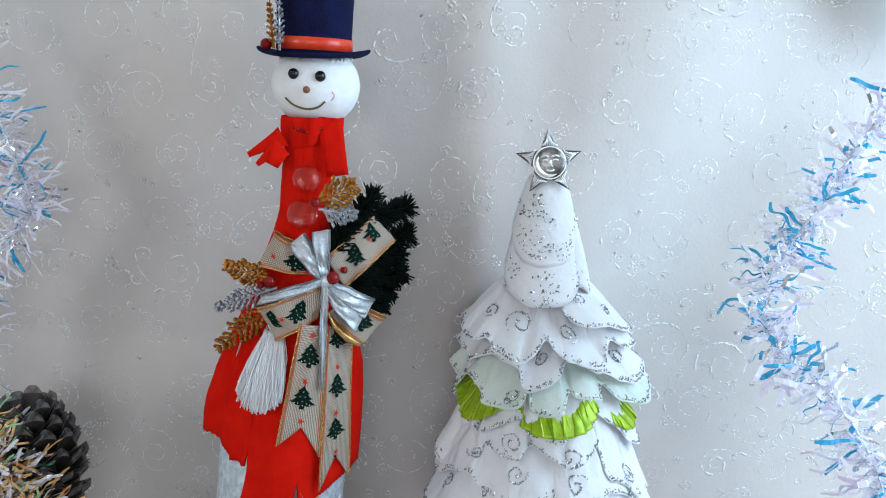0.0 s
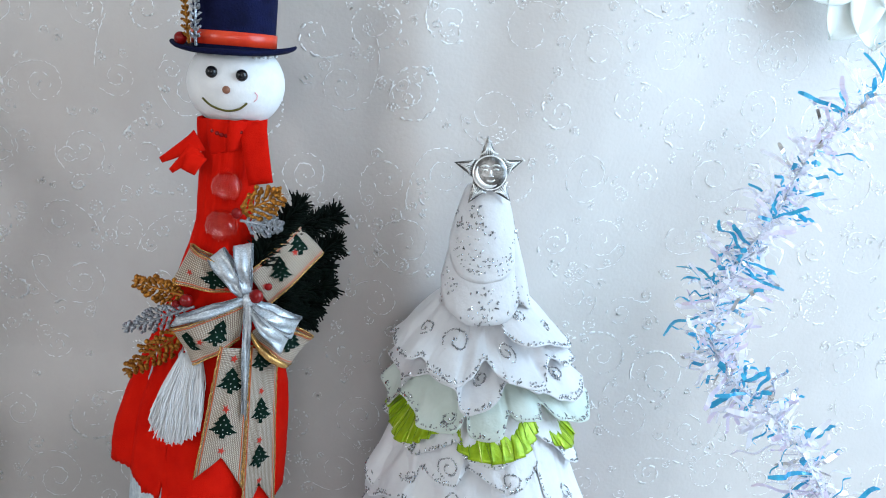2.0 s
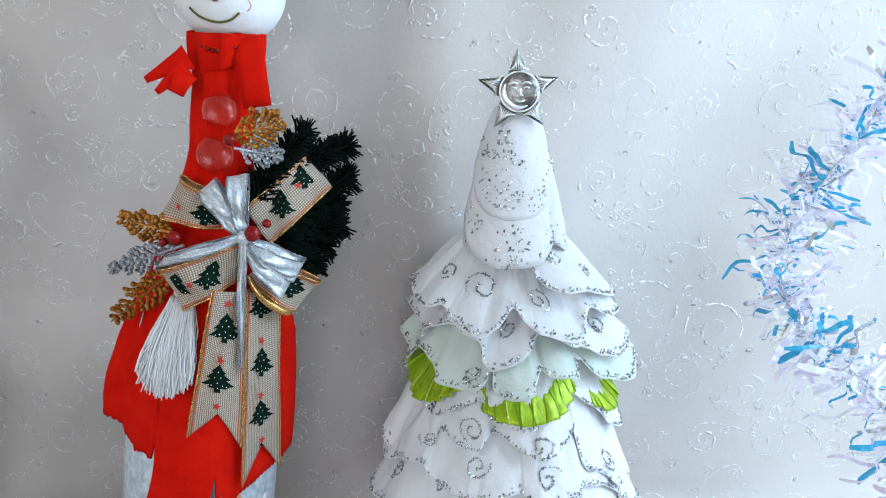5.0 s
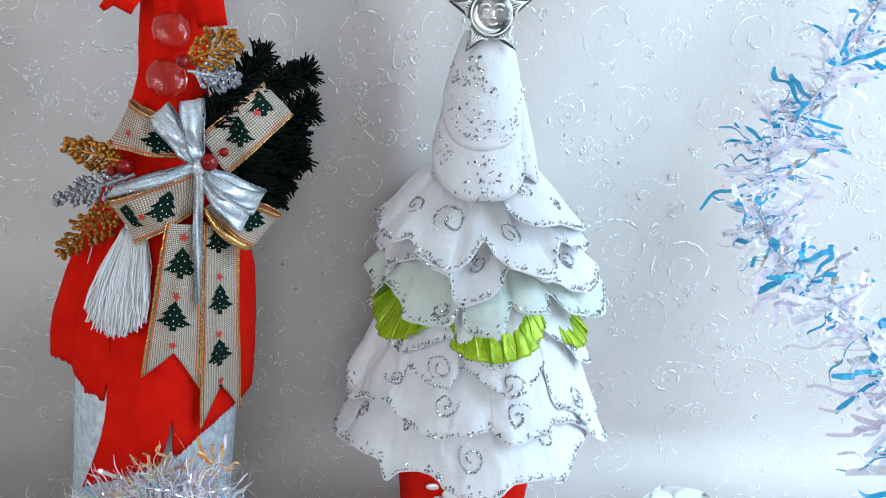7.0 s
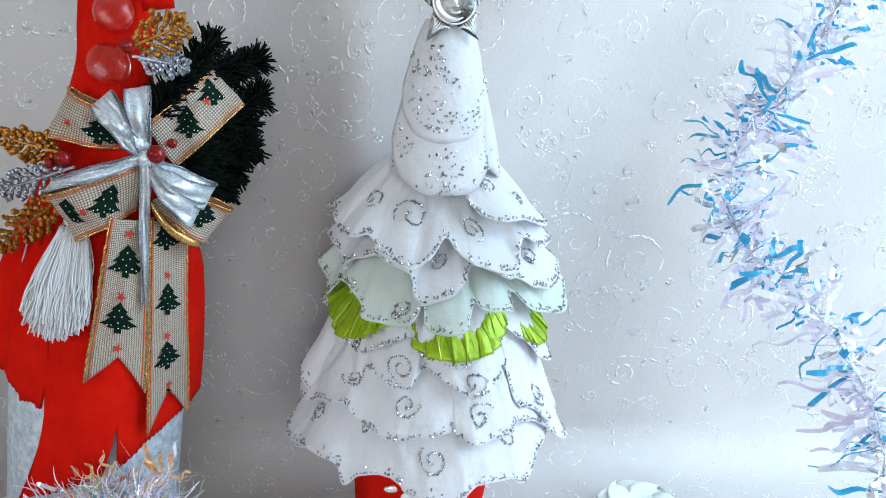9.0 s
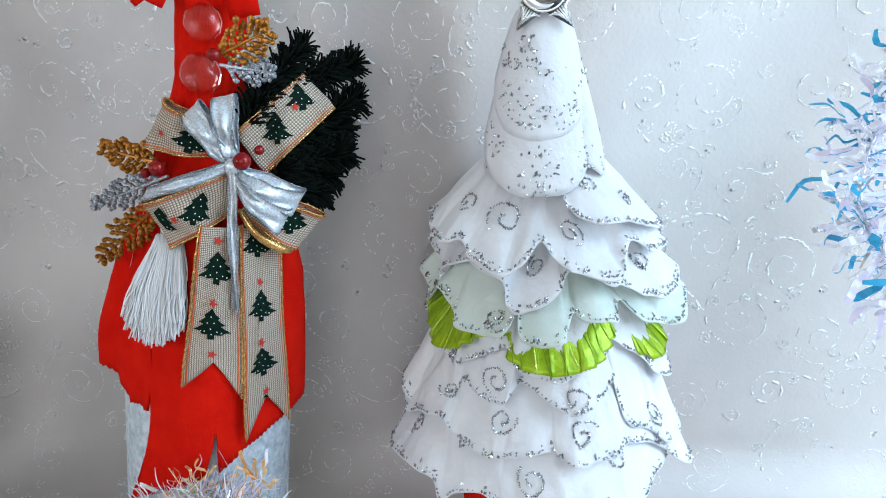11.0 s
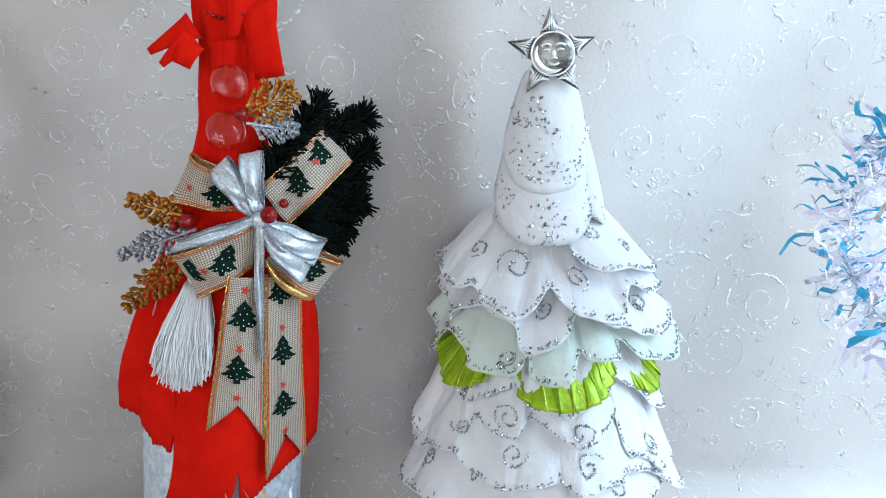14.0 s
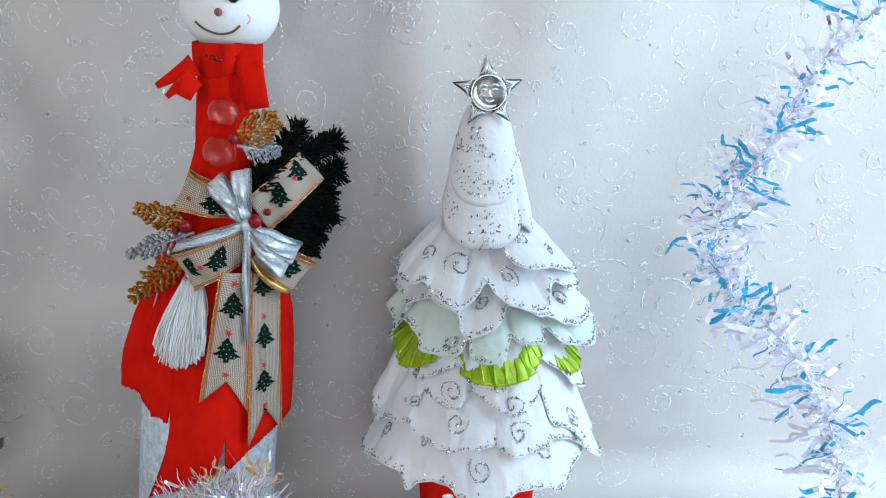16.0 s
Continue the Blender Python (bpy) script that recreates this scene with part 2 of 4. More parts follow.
def spline(points, n):
    """n + 1 points of a smooth curve through the given ones."""
    pts = [Vector(p) for p in points]
    out = []
    for k in range(n + 1):
        u = k / n * (len(pts) - 1)
        i = min(int(u), len(pts) - 2)
        f = u - i
        p0, p1, p2, p3 = pts[max(i - 1, 0)], pts[i], pts[i + 1], pts[min(i + 2, len(pts) - 1)]
        out.append(0.5 * (2 * p1 + (p2 - p0) * f + (2 * p0 - 5 * p1 + 4 * p2 - p3) * f * f + (3 * p1 - p0 - 3 * p2 + p3) * f ** 3))
    return out


def lerp(table, x):
    """Straight-line reading of a table of (x, value)."""
    if x <= table[0][0]:
        return table[0][1]
    for (a, u), (b, v) in zip(table, table[1:]):
        if x <= b:
            return u + (v - u) * (x - a) / (b - a)
    return table[-1][1]


# ---- the room ----
def wall_with_opening(name, axis, place, thick, span, height, opening):
    """A wall across one axis, with one opening (from, to, sill, head) right through it."""
    bm = bmesh.new()
    a, b, s, h = opening
    pieces = [(span[0], a, 0, height), (b, span[1], 0, height), (a, b, 0, s), (a, b, h, height)] if b > a else [(*span, 0, height)]
    for p, q, z0, z1 in pieces:
        lo, hi = ([place, p, z0], [place + thick, q, z1]) if axis == "x" else ([p, place, z0], [q, place + thick, z1])
        box(bm, lo, hi)
    return tagged(finish(name, bm, "plaster", False), "plain off-white painted plaster wall", "wall", kind="structure")


X0, X1, Y0, Y1, CEIL = -1.65, 0.71, -2.2, 0.72, 2.5
wall_with_opening("wall_east", "x", X1, 0.15, (Y0, Y1), CEIL, (0.02, 0.58, 0.90, 1.62))
wall_with_opening("wall_west", "x", X0 - 0.15, 0.15, (Y0, Y1), CEIL, (-1.18, -0.56, 1.05, 1.85))
wall_with_opening("wall_north", "y", Y1, 0.15, (X0 - 0.15, X1 + 0.15), CEIL, (0, 0, 0, 0))
# opening cut only for the added fill light
wall_with_opening("wall_south", "y", Y0 - 0.15, 0.15, (X0 - 0.15, X1 + 0.15), CEIL, (-0.85, 0.35, 1.05, 2.05))
tagged(finish("floor", box(bmesh.new(), (X0 - 0.15, Y0 - 0.15, -0.1), (X1 + 0.15, Y1 + 0.15, -0.001)), "boards", False), "brown wooden floor boards", "floor", kind="structure")
tagged(finish("ceiling", box(bmesh.new(), (X0 - 0.15, Y0 - 0.15, CEIL + 0.001), (X1 + 0.15, Y1 + 0.15, CEIL + 0.12)), "plaster", False), "plain white ceiling", "ceiling", kind="structure")


def table():
    t = thing("table", (0, 0.42, 0), "brown wooden table under a white cloth", "table")
    part("tabletop", box(bmesh.new(), (-0.62, 0.17, TABLE - 0.035), (0.66, 0.70, TABLE - 0.006), 0.004), "wood", t, smooth=False)
    for x in (-0.57, 0.57):
        for y in (0.22, 0.62):
            part("leg", box(bmesh.new(), (x - 0.025, y - 0.025, 0), (x + 0.025, y + 0.025, TABLE - 0.036), 0.004), "wood", t, smooth=False)


table()


# ---- the backdrop cloth ----
FILLET = 0.035


def drape(x, z):
    """How far the hanging cloth stands from its mean plane: soft slanting folds."""
    s = x * 0.9 + (z - 0.95) * -0.55
    d = 0.0080 * math.sin(s * 24 + 0.6) + 0.002 * math.sin(x * 41 - z * 9) + 0.004 * math.sin(x * 9 + 1.2)
    return d * min(1.0, max(0.0, (z - TABLE) / 0.2)) * (0.30 + 0.70 * min(1, max(0, (x + 0.02) / 0.12)))


def bend(x):
    """The cloth hangs in two broad flats that meet in a blunt ridge between the bottle and the tree, bent to shade the
    left one.
    """
    d = x - 0.030
    side = 0.12 * min(-d, 0.20) if d < 0 else 0.06 * min(d, 0.10)
    return side - 0.006 * math.exp(-(d / 0.03) ** 2)


def cloth(x, v):
    """Point of the cloth: v metres up from the foot of the hanging part, below zero round the bend and out over the table."""
    arc = FILLET * math.pi / 2
    if v >= 0:
        z = TABLE + FILLET + v
        y = 0.604 - 0.072 * max(0.0, min(z, 1.05) - 0.785) - 0.012 * max(0, z - 1.05) + bend(x) * min(1.0, v / 0.12)
        return Vector((x, y - drape(x, z), z))
    if v > -arc:
        a = -v / FILLET
        return Vector((x, 0.604 - FILLET * (1 - math.cos(a)), TABLE + FILLET * (1 - math.sin(a))))
    w = 0.0012 * math.sin(x * 30 + v * 22) + 0.001 * math.sin(x * 13 - v * 40)
    return Vector((x, 0.604 - FILLET + (v + arc), TABLE + w * min(1, (-v - arc) / 0.03)))


def backdrop_cloth():
    bm = bmesh.new()
    xs = [-0.60 + 1.24 * i / 150 for i in range(151)]
    vs = [-0.46 + 1.12 * j / 150 for j in range(151)]
    grid(bm, [[cloth(x, v) for x in xs] for v in vs])
    ob = finish("backdrop_cloth", bm, "cloth")
    thicken(ob, 0.0012)
    tagged(ob, "white brocade cloth with raised scroll embroidery, draped behind and over the table", "cloth", kind="structure")
    rnd = random.Random(11)
    em = bmesh.new()

    def line(points, fat=0.00072):
        pts, rad = [], []
        fine = [points[0]]
        for a, b in zip(points, points[1:]):
            n = max(1, int(math.hypot(b[0] - a[0], b[1] - a[1]) / 0.0011))
            fine += [(a[0] + (b[0] - a[0]) * k / n, a[1] + (b[1] - a[1]) * k / n) for k in range(1, n + 1)]
        for i, (x, v) in enumerate(fine):
            p = cloth(x, v)
            q = cloth(x, v + 0.001) - p
            n = Vector((1, 0, 0)).cross(q).normalized()
            pts.append(p + n * 0.0003 + Vector((rnd.gauss(0, 0.00032), 0, rnd.gauss(0, 0.00032) if v > 0.06 else 0)))
            rad.append(fat * rnd.choice((0.08, 0.35, 0.8, 1.1, 1.5)))
        sweep(em, pts, rad, 3, False)

    def scroll(cx, cv, r, start, turns, way, tail):
        n = int(26 * turns)
        pts = []
        for k in range(n + 1):
            f = k / n
            a = start + way * 2 * math.pi * turns * f
            rr = r * (1 - 0.9 * f ** 0.85)
            pts.append((cx + rr * math.cos(a), cv + rr * math.sin(a)))
        if tail:
            x, v = pts[0]
            a = start - way * math.pi / 2
            out = []
            step, bend = 0.0016, way * rnd.uniform(-0.11, -0.02)
            for k in range(int(tail / step)):
                x, v = x + step * math.cos(a), v + step * math.sin(a)
                a += bend
                out.append((x, v))
                if k % 11 == 8:
                    side = rnd.choice((-1, 1))
                    rr = rnd.uniform(0.0035, 0.0075)
                    b = a + side * math.pi / 2
                    scroll(x + rr * math.cos(b), v + rr * math.sin(b), rr, b + math.pi, rnd.uniform(1.1, 1.7), side, 0)
            pts = out[::-1] + pts
        line(pts)

    for i in range(19):
        for j in range(15):
            x = -0.43 + 0.048 * (i + 0.5 * (j % 2)) + rnd.uniform(-0.008, 0.008)
            v = -0.20 + 0.046 * j + rnd.uniform(-0.008, 0.008)
            scroll(x, v, rnd.uniform(0.011, 0.021), rnd.uniform(0, 6.28), rnd.uniform(1.3, 2.0), rnd.choice((-1, 1)), rnd.uniform(0.025, 0.06))
            for _ in range(2):
                a, d = rnd.uniform(0, 6.28), rnd.uniform(0.018, 0.034)
                scroll(x + d * math.cos(a), v + d * math.sin(a), rnd.uniform(0.003, 0.006), rnd.uniform(0, 6.28), 1.3, rnd.choice((-1, 1)), 0)
    part("embroidery", em, "thread", ob, "glossy white scroll embroidery", kind="stuff")


backdrop_cloth()


# ---- the decorated bottle ----
FOOT, CROWN = Vector((-0.1065, 0.519, TABLE + 0.001)), Vector((-0.0815, 0.532, 1.068))
LONG = (CROWN - FOOT).length
BODY = [(0, 0.036), (0.003, 0.040), (0.008, 0.042), (0.150, 0.042), (0.170, 0.0400), (0.194, 0.0340), (0.220, 0.0270),
        (0.242, 0.0205), (0.258, 0.0150), (0.268, 0.0130), (0.30, 0.0130), (LONG, 0.0130)]


def axis_at(z):
    return FOOT + (CROWN - FOOT) * ((z - FOOT.z) / (CROWN.z - FOOT.z))


def bottle_radius(z):
    return lerp(BODY, (z - FOOT.z) * LONG / (CROWN.z - FOOT.z))


def on_bottle(x, z, proud):
    """Point over the bottle's front at x and z."""
    c = axis_at(z)
    r = bottle_radius(z) + proud
    dx = max(-0.97 * r, min(0.97 * r, x - c.x))
    return Vector((x, c.y - math.sqrt(r * r - dx * dx), z))


def polygon(bm, outline, map_point):
    """A flat shape, fanned from its middle, laid on by map_point."""
    cx = sum(p[0] for p in outline) / len(outline)
    cy = sum(p[1] for p in outline) / len(outline)
    c = bm.verts.new(map_point(cx, cy))
    inner = None
    for f in (0.3, 0.65, 1.0):
        vs = [bm.verts.new(map_point(cx + (x - cx) * f, cy + (y - cy) * f)) for x, y in outline]
        for k in range(len(vs)):
            j = (k + 1) % len(vs)
            bm.faces.new((inner[k], vs[k], vs[j], inner[j]) if inner else (c, vs[k], vs[j]))
        inner = vs


def tree_outline():
    """Three ragged tiers and a trunk, one unit high."""
    right = [(0.0, 1.0), (0.10, 0.84), (0.20, 0.72), (0.13, 0.71), (0.22, 0.58), (0.33, 0.46), (0.20, 0.46), (0.30, 0.33), (0.44, 0.20), (0.30, 0.20),
             (0.22, 0.13), (0.08, 0.16), (0.08, 0.0)]
    return right + [(-x, y) for x, y in reversed(right) if x > 0]


def star_outline(r=1.0, inner=0.42):
    return [((r if k % 2 == 0 else r * inner) * math.sin(k * math.pi / 5), (r if k % 2 == 0 else r * inner) * math.cos(k * math.pi / 5)) for k in range(10)]


def strip(parent, name, near, far, bulge, depth, label="", prints=(), back=True, notch=0.0, mat="burlap", cord="copper", crown=0.0):
    """A band of ribbon from the pair of points near to the pair far, bowed towards the camera; with back it turns round its end and comes home behind."""
    n0, n1, f0, f1 = [Vector(p) for p in (*near, *far)]
    long = ((f0 + f1) - (n0 + n1)).length / 2
    wide = (f0 - f1).length

    def front(u, v):
        a, b = n0.lerp(f0, u), n1.lerp(f1, u)
        p = a.lerp(b, v)
        if notch:
            p = n0.lerp(n1, v).lerp(f0.lerp(f1, v), u * (1 - notch * (1 - abs(2 * v - 1))))
        p.y -= crown * (1 - (2 * v - 1) ** 2) + bulge * math.sin(math.pi * u) + 0.0012 * math.sin(u * 9 + v * 4) + 0.0007 * math.sin(v * 11 + 3 * u) + ((0.0022 * noise.noise((u * 3.2 + 9 * long, v * 4.5, 40 * f0.x)) + 0.0011 * noise.noise((u * 8 + 3, v * 9, 40 * f0.z))) * math.sin(math.pi * min(1, u + 0.12)) if mat == "silver_ribbon" else 0)
        return p

    rows, uvs = [], []
    nu, nv = 22, 10
    for i in range(nu + 1):
        rows.append([front(i / nu, j / nv) for j in range(nv + 1)])
        uvs.append([(i / nu * long, j / nv * wide) for j in range(nv + 1)])
    if back:
        for i in range(1, 9):
            a = math.pi * i / 8
            row = []
            for j in range(nv + 1):
                p = front(1, j / nv)
                d = (p - front(0.9, j / nv)).normalized()
                row.append(p + d * depth * 0.5 * math.sin(a) + Vector((0, depth * 0.5 * (1 - math.cos(a)), 0)))
            rows.append(row)
            uvs.append([(long + i * depth * 0.2, j / nv * wide) for j in range(nv + 1)])
        for i in range(1, 9):
            rows.append([front(1 - i / 8, j / nv) + Vector((0, depth * (1 - 0.6 * i / 8) + 1.2 * bulge * math.sin(math.pi * i / 8), 0)) for j in range(nv + 1)])
            uvs.append([(long * (2 - i / 8), j / nv * wide) for j in range(nv + 1)])
    bm = bmesh.new()
    grid(bm, rows, uvs)
    ob = part(name, bm, mat, parent, label)
    thicken(ob, 0.0005)
    if cord:
        for j, sh in ((0, 0), (nv, 0)):
            bm = bmesh.new()
            ends = [r[j] + Vector((0, -0.0004, 0)) for r in rows]
            line = [a.lerp(c, q / 4) for a, c in zip(ends, ends[1:]) for q in range(4)] + ends[-1:]
            grain = random.Random(len(name) + j + int(1e5 * abs(f0.x)))
            sweep(bm, line, [(0.00066 if cord == "copper" else 0.00046) * grain.uniform(0.55, 1.3) for _ in line], 5)
            inner = [r[1 if j == 0 else nv - 1].lerp(r[j], 0.35) + Vector((0, -0.0004, 0)) for r in rows]
            part("edge_cord", bm, cord, ob, "glittering gold edge cord" if cord == "copper" else "silver glitter edge")
            if cord == "copper":
                part("edge_stitch", sweep(bmesh.new(), inner, 0.00036, 4), "stitch", ob, "orange-red stitched line")
    for kind, u, v, size, turn in prints:
        bm = bmesh.new()
        c, s = math.cos(turn), math.sin(turn)

        def lay(px, py, lift=0.0009):
            qx, qy = (px * c - py * s) * size, (px * s + py * c) * size
            uu, vv = u + qx / long, v + qy / ((n0 - n1).length * (1 - u) + wide * u)
            if notch:
                uu /= 1 - notch * (1 - abs(2 * min(1, max(0, vv)) - 1))
            return front(min(0.985, max(0.01, uu)), min(0.97, max(0.03, vv))) + Vector((0, -lift, 0))

        if kind == "tree":
            polygon(bm, [(1.28 * x, y - 0.45) for x, y in tree_outline()], lay)
            part("tree_print", bm, "print_green", ob, "dark green printed fir tree", False)
            bm = bmesh.new()
            for dx, dy in ((0, 0.3), (-0.12, 0.08), (0.1, 0.12), (0, -0.08), (-0.2, -0.2), (0.18, -0.17), (0.02, -0.26), (0.3, -0.22), (-0.32, -0.23)):
                polygon(bm, [(dx + 0.021 * math.cos(k * 1.05), dy + 0.021 * math.sin(k * 1.05)) for k in range(6)], lambda a, b: lay(a, b, 0.0013))
            part("dot_print", bm, "print_dot", ob, "white dots", False)
        else:
            polygon(bm, star_outline(), lay)
            part("star_print", bm, "print_red", ob, "small red printed star", False)
    return ob


def sprig(parent, name, base, tip, spread, leaflets, mat, label, rnd, bead=1.0):
    """A flat glitter spray: a stem with side twigs set with small beads."""
    base, tip = Vector(base), Vector(tip)
    d = tip - base
    side = d.cross(Vector((0, 1, 0))).normalized()
    bm = bmesh.new()
    sweep(bm, [base, base.lerp(tip, 0.5) + Vector((0, -0.001, 0)), tip], [0.0009, 0.0007, 0.0004], 5)
    for k in range(leaflets):
        f = 0.12 + 0.88 * k / leaflets
        for s in (-1, 1):
            p = base.lerp(tip, f)
            long = spread * (0.35 + 0.65 * math.sin(math.pi * min(1, 0.22 + 0.78 * f))) * rnd.uniform(0.8, 1.15) * (1.05 - 0.55 * f)
            q = p + (side * s * 0.8 + d.normalized() * 0.8) * long + Vector((0, rnd.uniform(-0.003, 0.001), 0))
            sweep(bm, [p, p.lerp(q, 0.6), q], [0.0006, 0.0009, 0.0005], 4)
            for g in (0.2, 0.32, 0.44, 0.56, 0.68, 0.8, 0.9, 1.0):
                c = p.lerp(q, g) + Vector([rnd.uniform(-0.0006, 0.0006) for _ in range(3)])
                bmesh.ops.create_icosphere(bm, subdivisions=1, radius=bead * rnd.uniform(0.0007, 0.0016), matrix=Matrix.Translation(c))
    return part(name, bm, mat, parent, label, False)


def felt_robe(parent):
    bottom = [(-0.152, 0.868), (-0.144, 0.868), (-0.134, 0.862), (-0.1295, 0.858), (-0.129, 0.8545), (-0.123, 0.8555), (-0.1205, 0.853), (-0.1188, 0.8535), (-0.1172, 0.862), (-0.1160, 0.866),
              (-0.1152, 0.806), (-0.100, 0.815), (-0.0868, 0.822), (-0.0845, 0.848), (-0.0815, 0.823), (-0.071, 0.833), (-0.064, 0.836), (-0.050, 0.847), (-0.043, 0.852), (-0.038, 0.862)]
    bm = bmesh.new()
    top = 1.062
    cols = []
    nth = 240
    for k in range(nth + 1):
        th = radians(-112 + 212 * k / nth)
        xb = axis_at(0.86).x + (0.0455 + 0.0092 * math.exp(-((th + 1.35) / 0.35) ** 2)) * math.sin(th)
        zb = lerp(bottom, xb) + 0.0006 * math.sin(k * 1.9)
        if th < radians(-80):
            zb = 0.868 + 0.04 * (radians(-80) - th)
        col = []
        for i in range(41):
            z = top + (zb - top) * i / 40
            c = axis_at(z)
            fold = (0.0016 * math.sin(th * 5 + 0.8) - 0.0040 * math.exp(-((th + 1.02) / 0.10) ** 2)) * min(1, max(0, (1.0 - z) / 0.08))
            flap = 0.0075 * math.exp(-((th + 1.35) / 0.35) ** 2) * min(1, max(0, (0.96 - z) / 0.08))
            r = bottle_radius(z) + 0.0024 + fold + flap * 1.25 + 0.0010 * max(0, min(1, (0.93 - z) / 0.05))
            r += 0.0011 * noise.noise((5 * th, z * 45, 0.3)) + 0.0003 * noise.noise((14 * th, z * 160, 5.0))
            skew = (0.003 * min(1, max(0, (0.868 - z) / 0.012)) - 0.44 * max(0, 0.840 - z)) * max(0, min(1, (-0.075 - xb) / 0.035)) if -0.1156 < xb else 0
            col.append(Vector((c.x + 0.0022 * max(0, min(1, (1.0 - z) / 0.05)) + r * math.sin(th) + skew, c.y - r * math.cos(th), z)))
        cols.append(col)
    grid(bm, cols)
    ob = part("felt_robe", bm, "red_felt", parent, "ragged red felt robe")
    thicken(ob, 0.0014)


def scarf(parent):
    bm = bmesh.new()
    rows = []
    for i in range(13):
        z = 1.069 - 0.018 * i / 12
        row = []
        for k in range(65):
            th = 2 * math.pi * k / 64
            c = axis_at(z)
            r = 0.0178 - 0.0022 * (i / 12) ** 2 + 0.0008 * math.sin(th * 4 + i * 0.1) + 0.0008 * (i / 12) ** 1.4 * max(0, math.sin(th - 0.2)) + 0.001 * math.sin(th * 9)
            row.append(Vector((c.x + r * math.sin(th), c.y - r * math.cos(th), z + (0.0015 * math.sin(3 * th) if i else 0))))
        rows.append(row)
    grid(bm, rows)
    ob = part("scarf", bm, "red_felt", parent, "red felt scarf with a cut fringe")
    thicken(ob, 0.0014)
    for (a, b, w0, w1) in (((-0.0975, 0.516, 1.057), (-0.1185, 0.515, 1.0450), 0.013, 0.0034), ((-0.0985, 0.515, 1.052), (-0.1125, 0.512, 1.0395), 0.011, 0.003),
                           ((-0.0985, 0.514, 1.049), (-0.1030, 0.511, 1.0395), 0.012, 0.008), ((-0.0688, 0.5185, 1.068), (-0.0632, 0.5125, 1.0340), 0.0155, 0.0137)):
        a, b = Vector(a), Vector(b)
        s = (b - a).cross(Vector((0, 1, 0))).normalized()
        f = bmesh.new()
        grid(f, [[a.lerp(b, i / 8) + s * (w0 + (w1 - w0) * (i / 8) ** 0.7) * (j / 4 - 0.5) + Vector((0, -0.002 * math.sin(math.pi * i / 8), 0)) for j in range(5)] for i in range(9)])
        o = part("scarf_end", f, "red_felt", ob)
        thicken(o, 0.0014)


def fir(parent, rnd):
    stems = [((-0.066, 0.503, 0.985), (-0.056, 0.513, 1.004), (-0.0415, 0.528, 1.0205)), ((-0.062, 0.505, 0.980), (-0.042, 0.532, 1.000), (-0.0210, 0.550, 1.0110)),
             ((-0.0580, 0.508, 0.972), (-0.038, 0.530, 0.984), (-0.0200, 0.548, 0.9940)), ((-0.0545, 0.510, 0.965), (-0.039, 0.524, 0.968), (-0.0235, 0.532, 0.9700)),
             ((-0.0540, 0.508, 0.960), (-0.046, 0.518, 0.955), (-0.0360, 0.527, 0.9510)), ((-0.062, 0.507, 0.990), (-0.050, 0.522, 1.004), (-0.0300, 0.545, 1.0090)),
             ((-0.058, 0.510, 0.975), (-0.042, 0.528, 0.976), (-0.0260, 0.545, 0.9800)), ((-0.056, 0.512, 0.962), (-0.045, 0.524, 0.960), (-0.0300, 0.530, 0.9590))]
    for n, st in enumerate(stems):
        line = spline(st, 52)
        bm = bmesh.new()
        sweep(bm, line, 0.0012, 5)
        for i, p in enumerate(line[3:], 3):
            t = (line[min(i + 1, 52)] - line[i - 1]).normalized()
            o = t.orthogonal().normalized()
            for k in range(7):
                out = Matrix.Rotation(rnd.uniform(0, 6.28), 3, t) @ o
                long = rnd.uniform(0.0070, 0.0130) * (0.75 if i > 47 else 1)
                q = p + (out * 0.85 + t * rnd.uniform(0.35, 0.8)).normalized() * long
                sweep(bm, [p, p.lerp(q, 0.5) + t * 0.0004, q], [0.0006, 0.0007, 0.0005], 4)
        part("fir_twig", bm, "needle", parent, "dark green artificial fir twig")


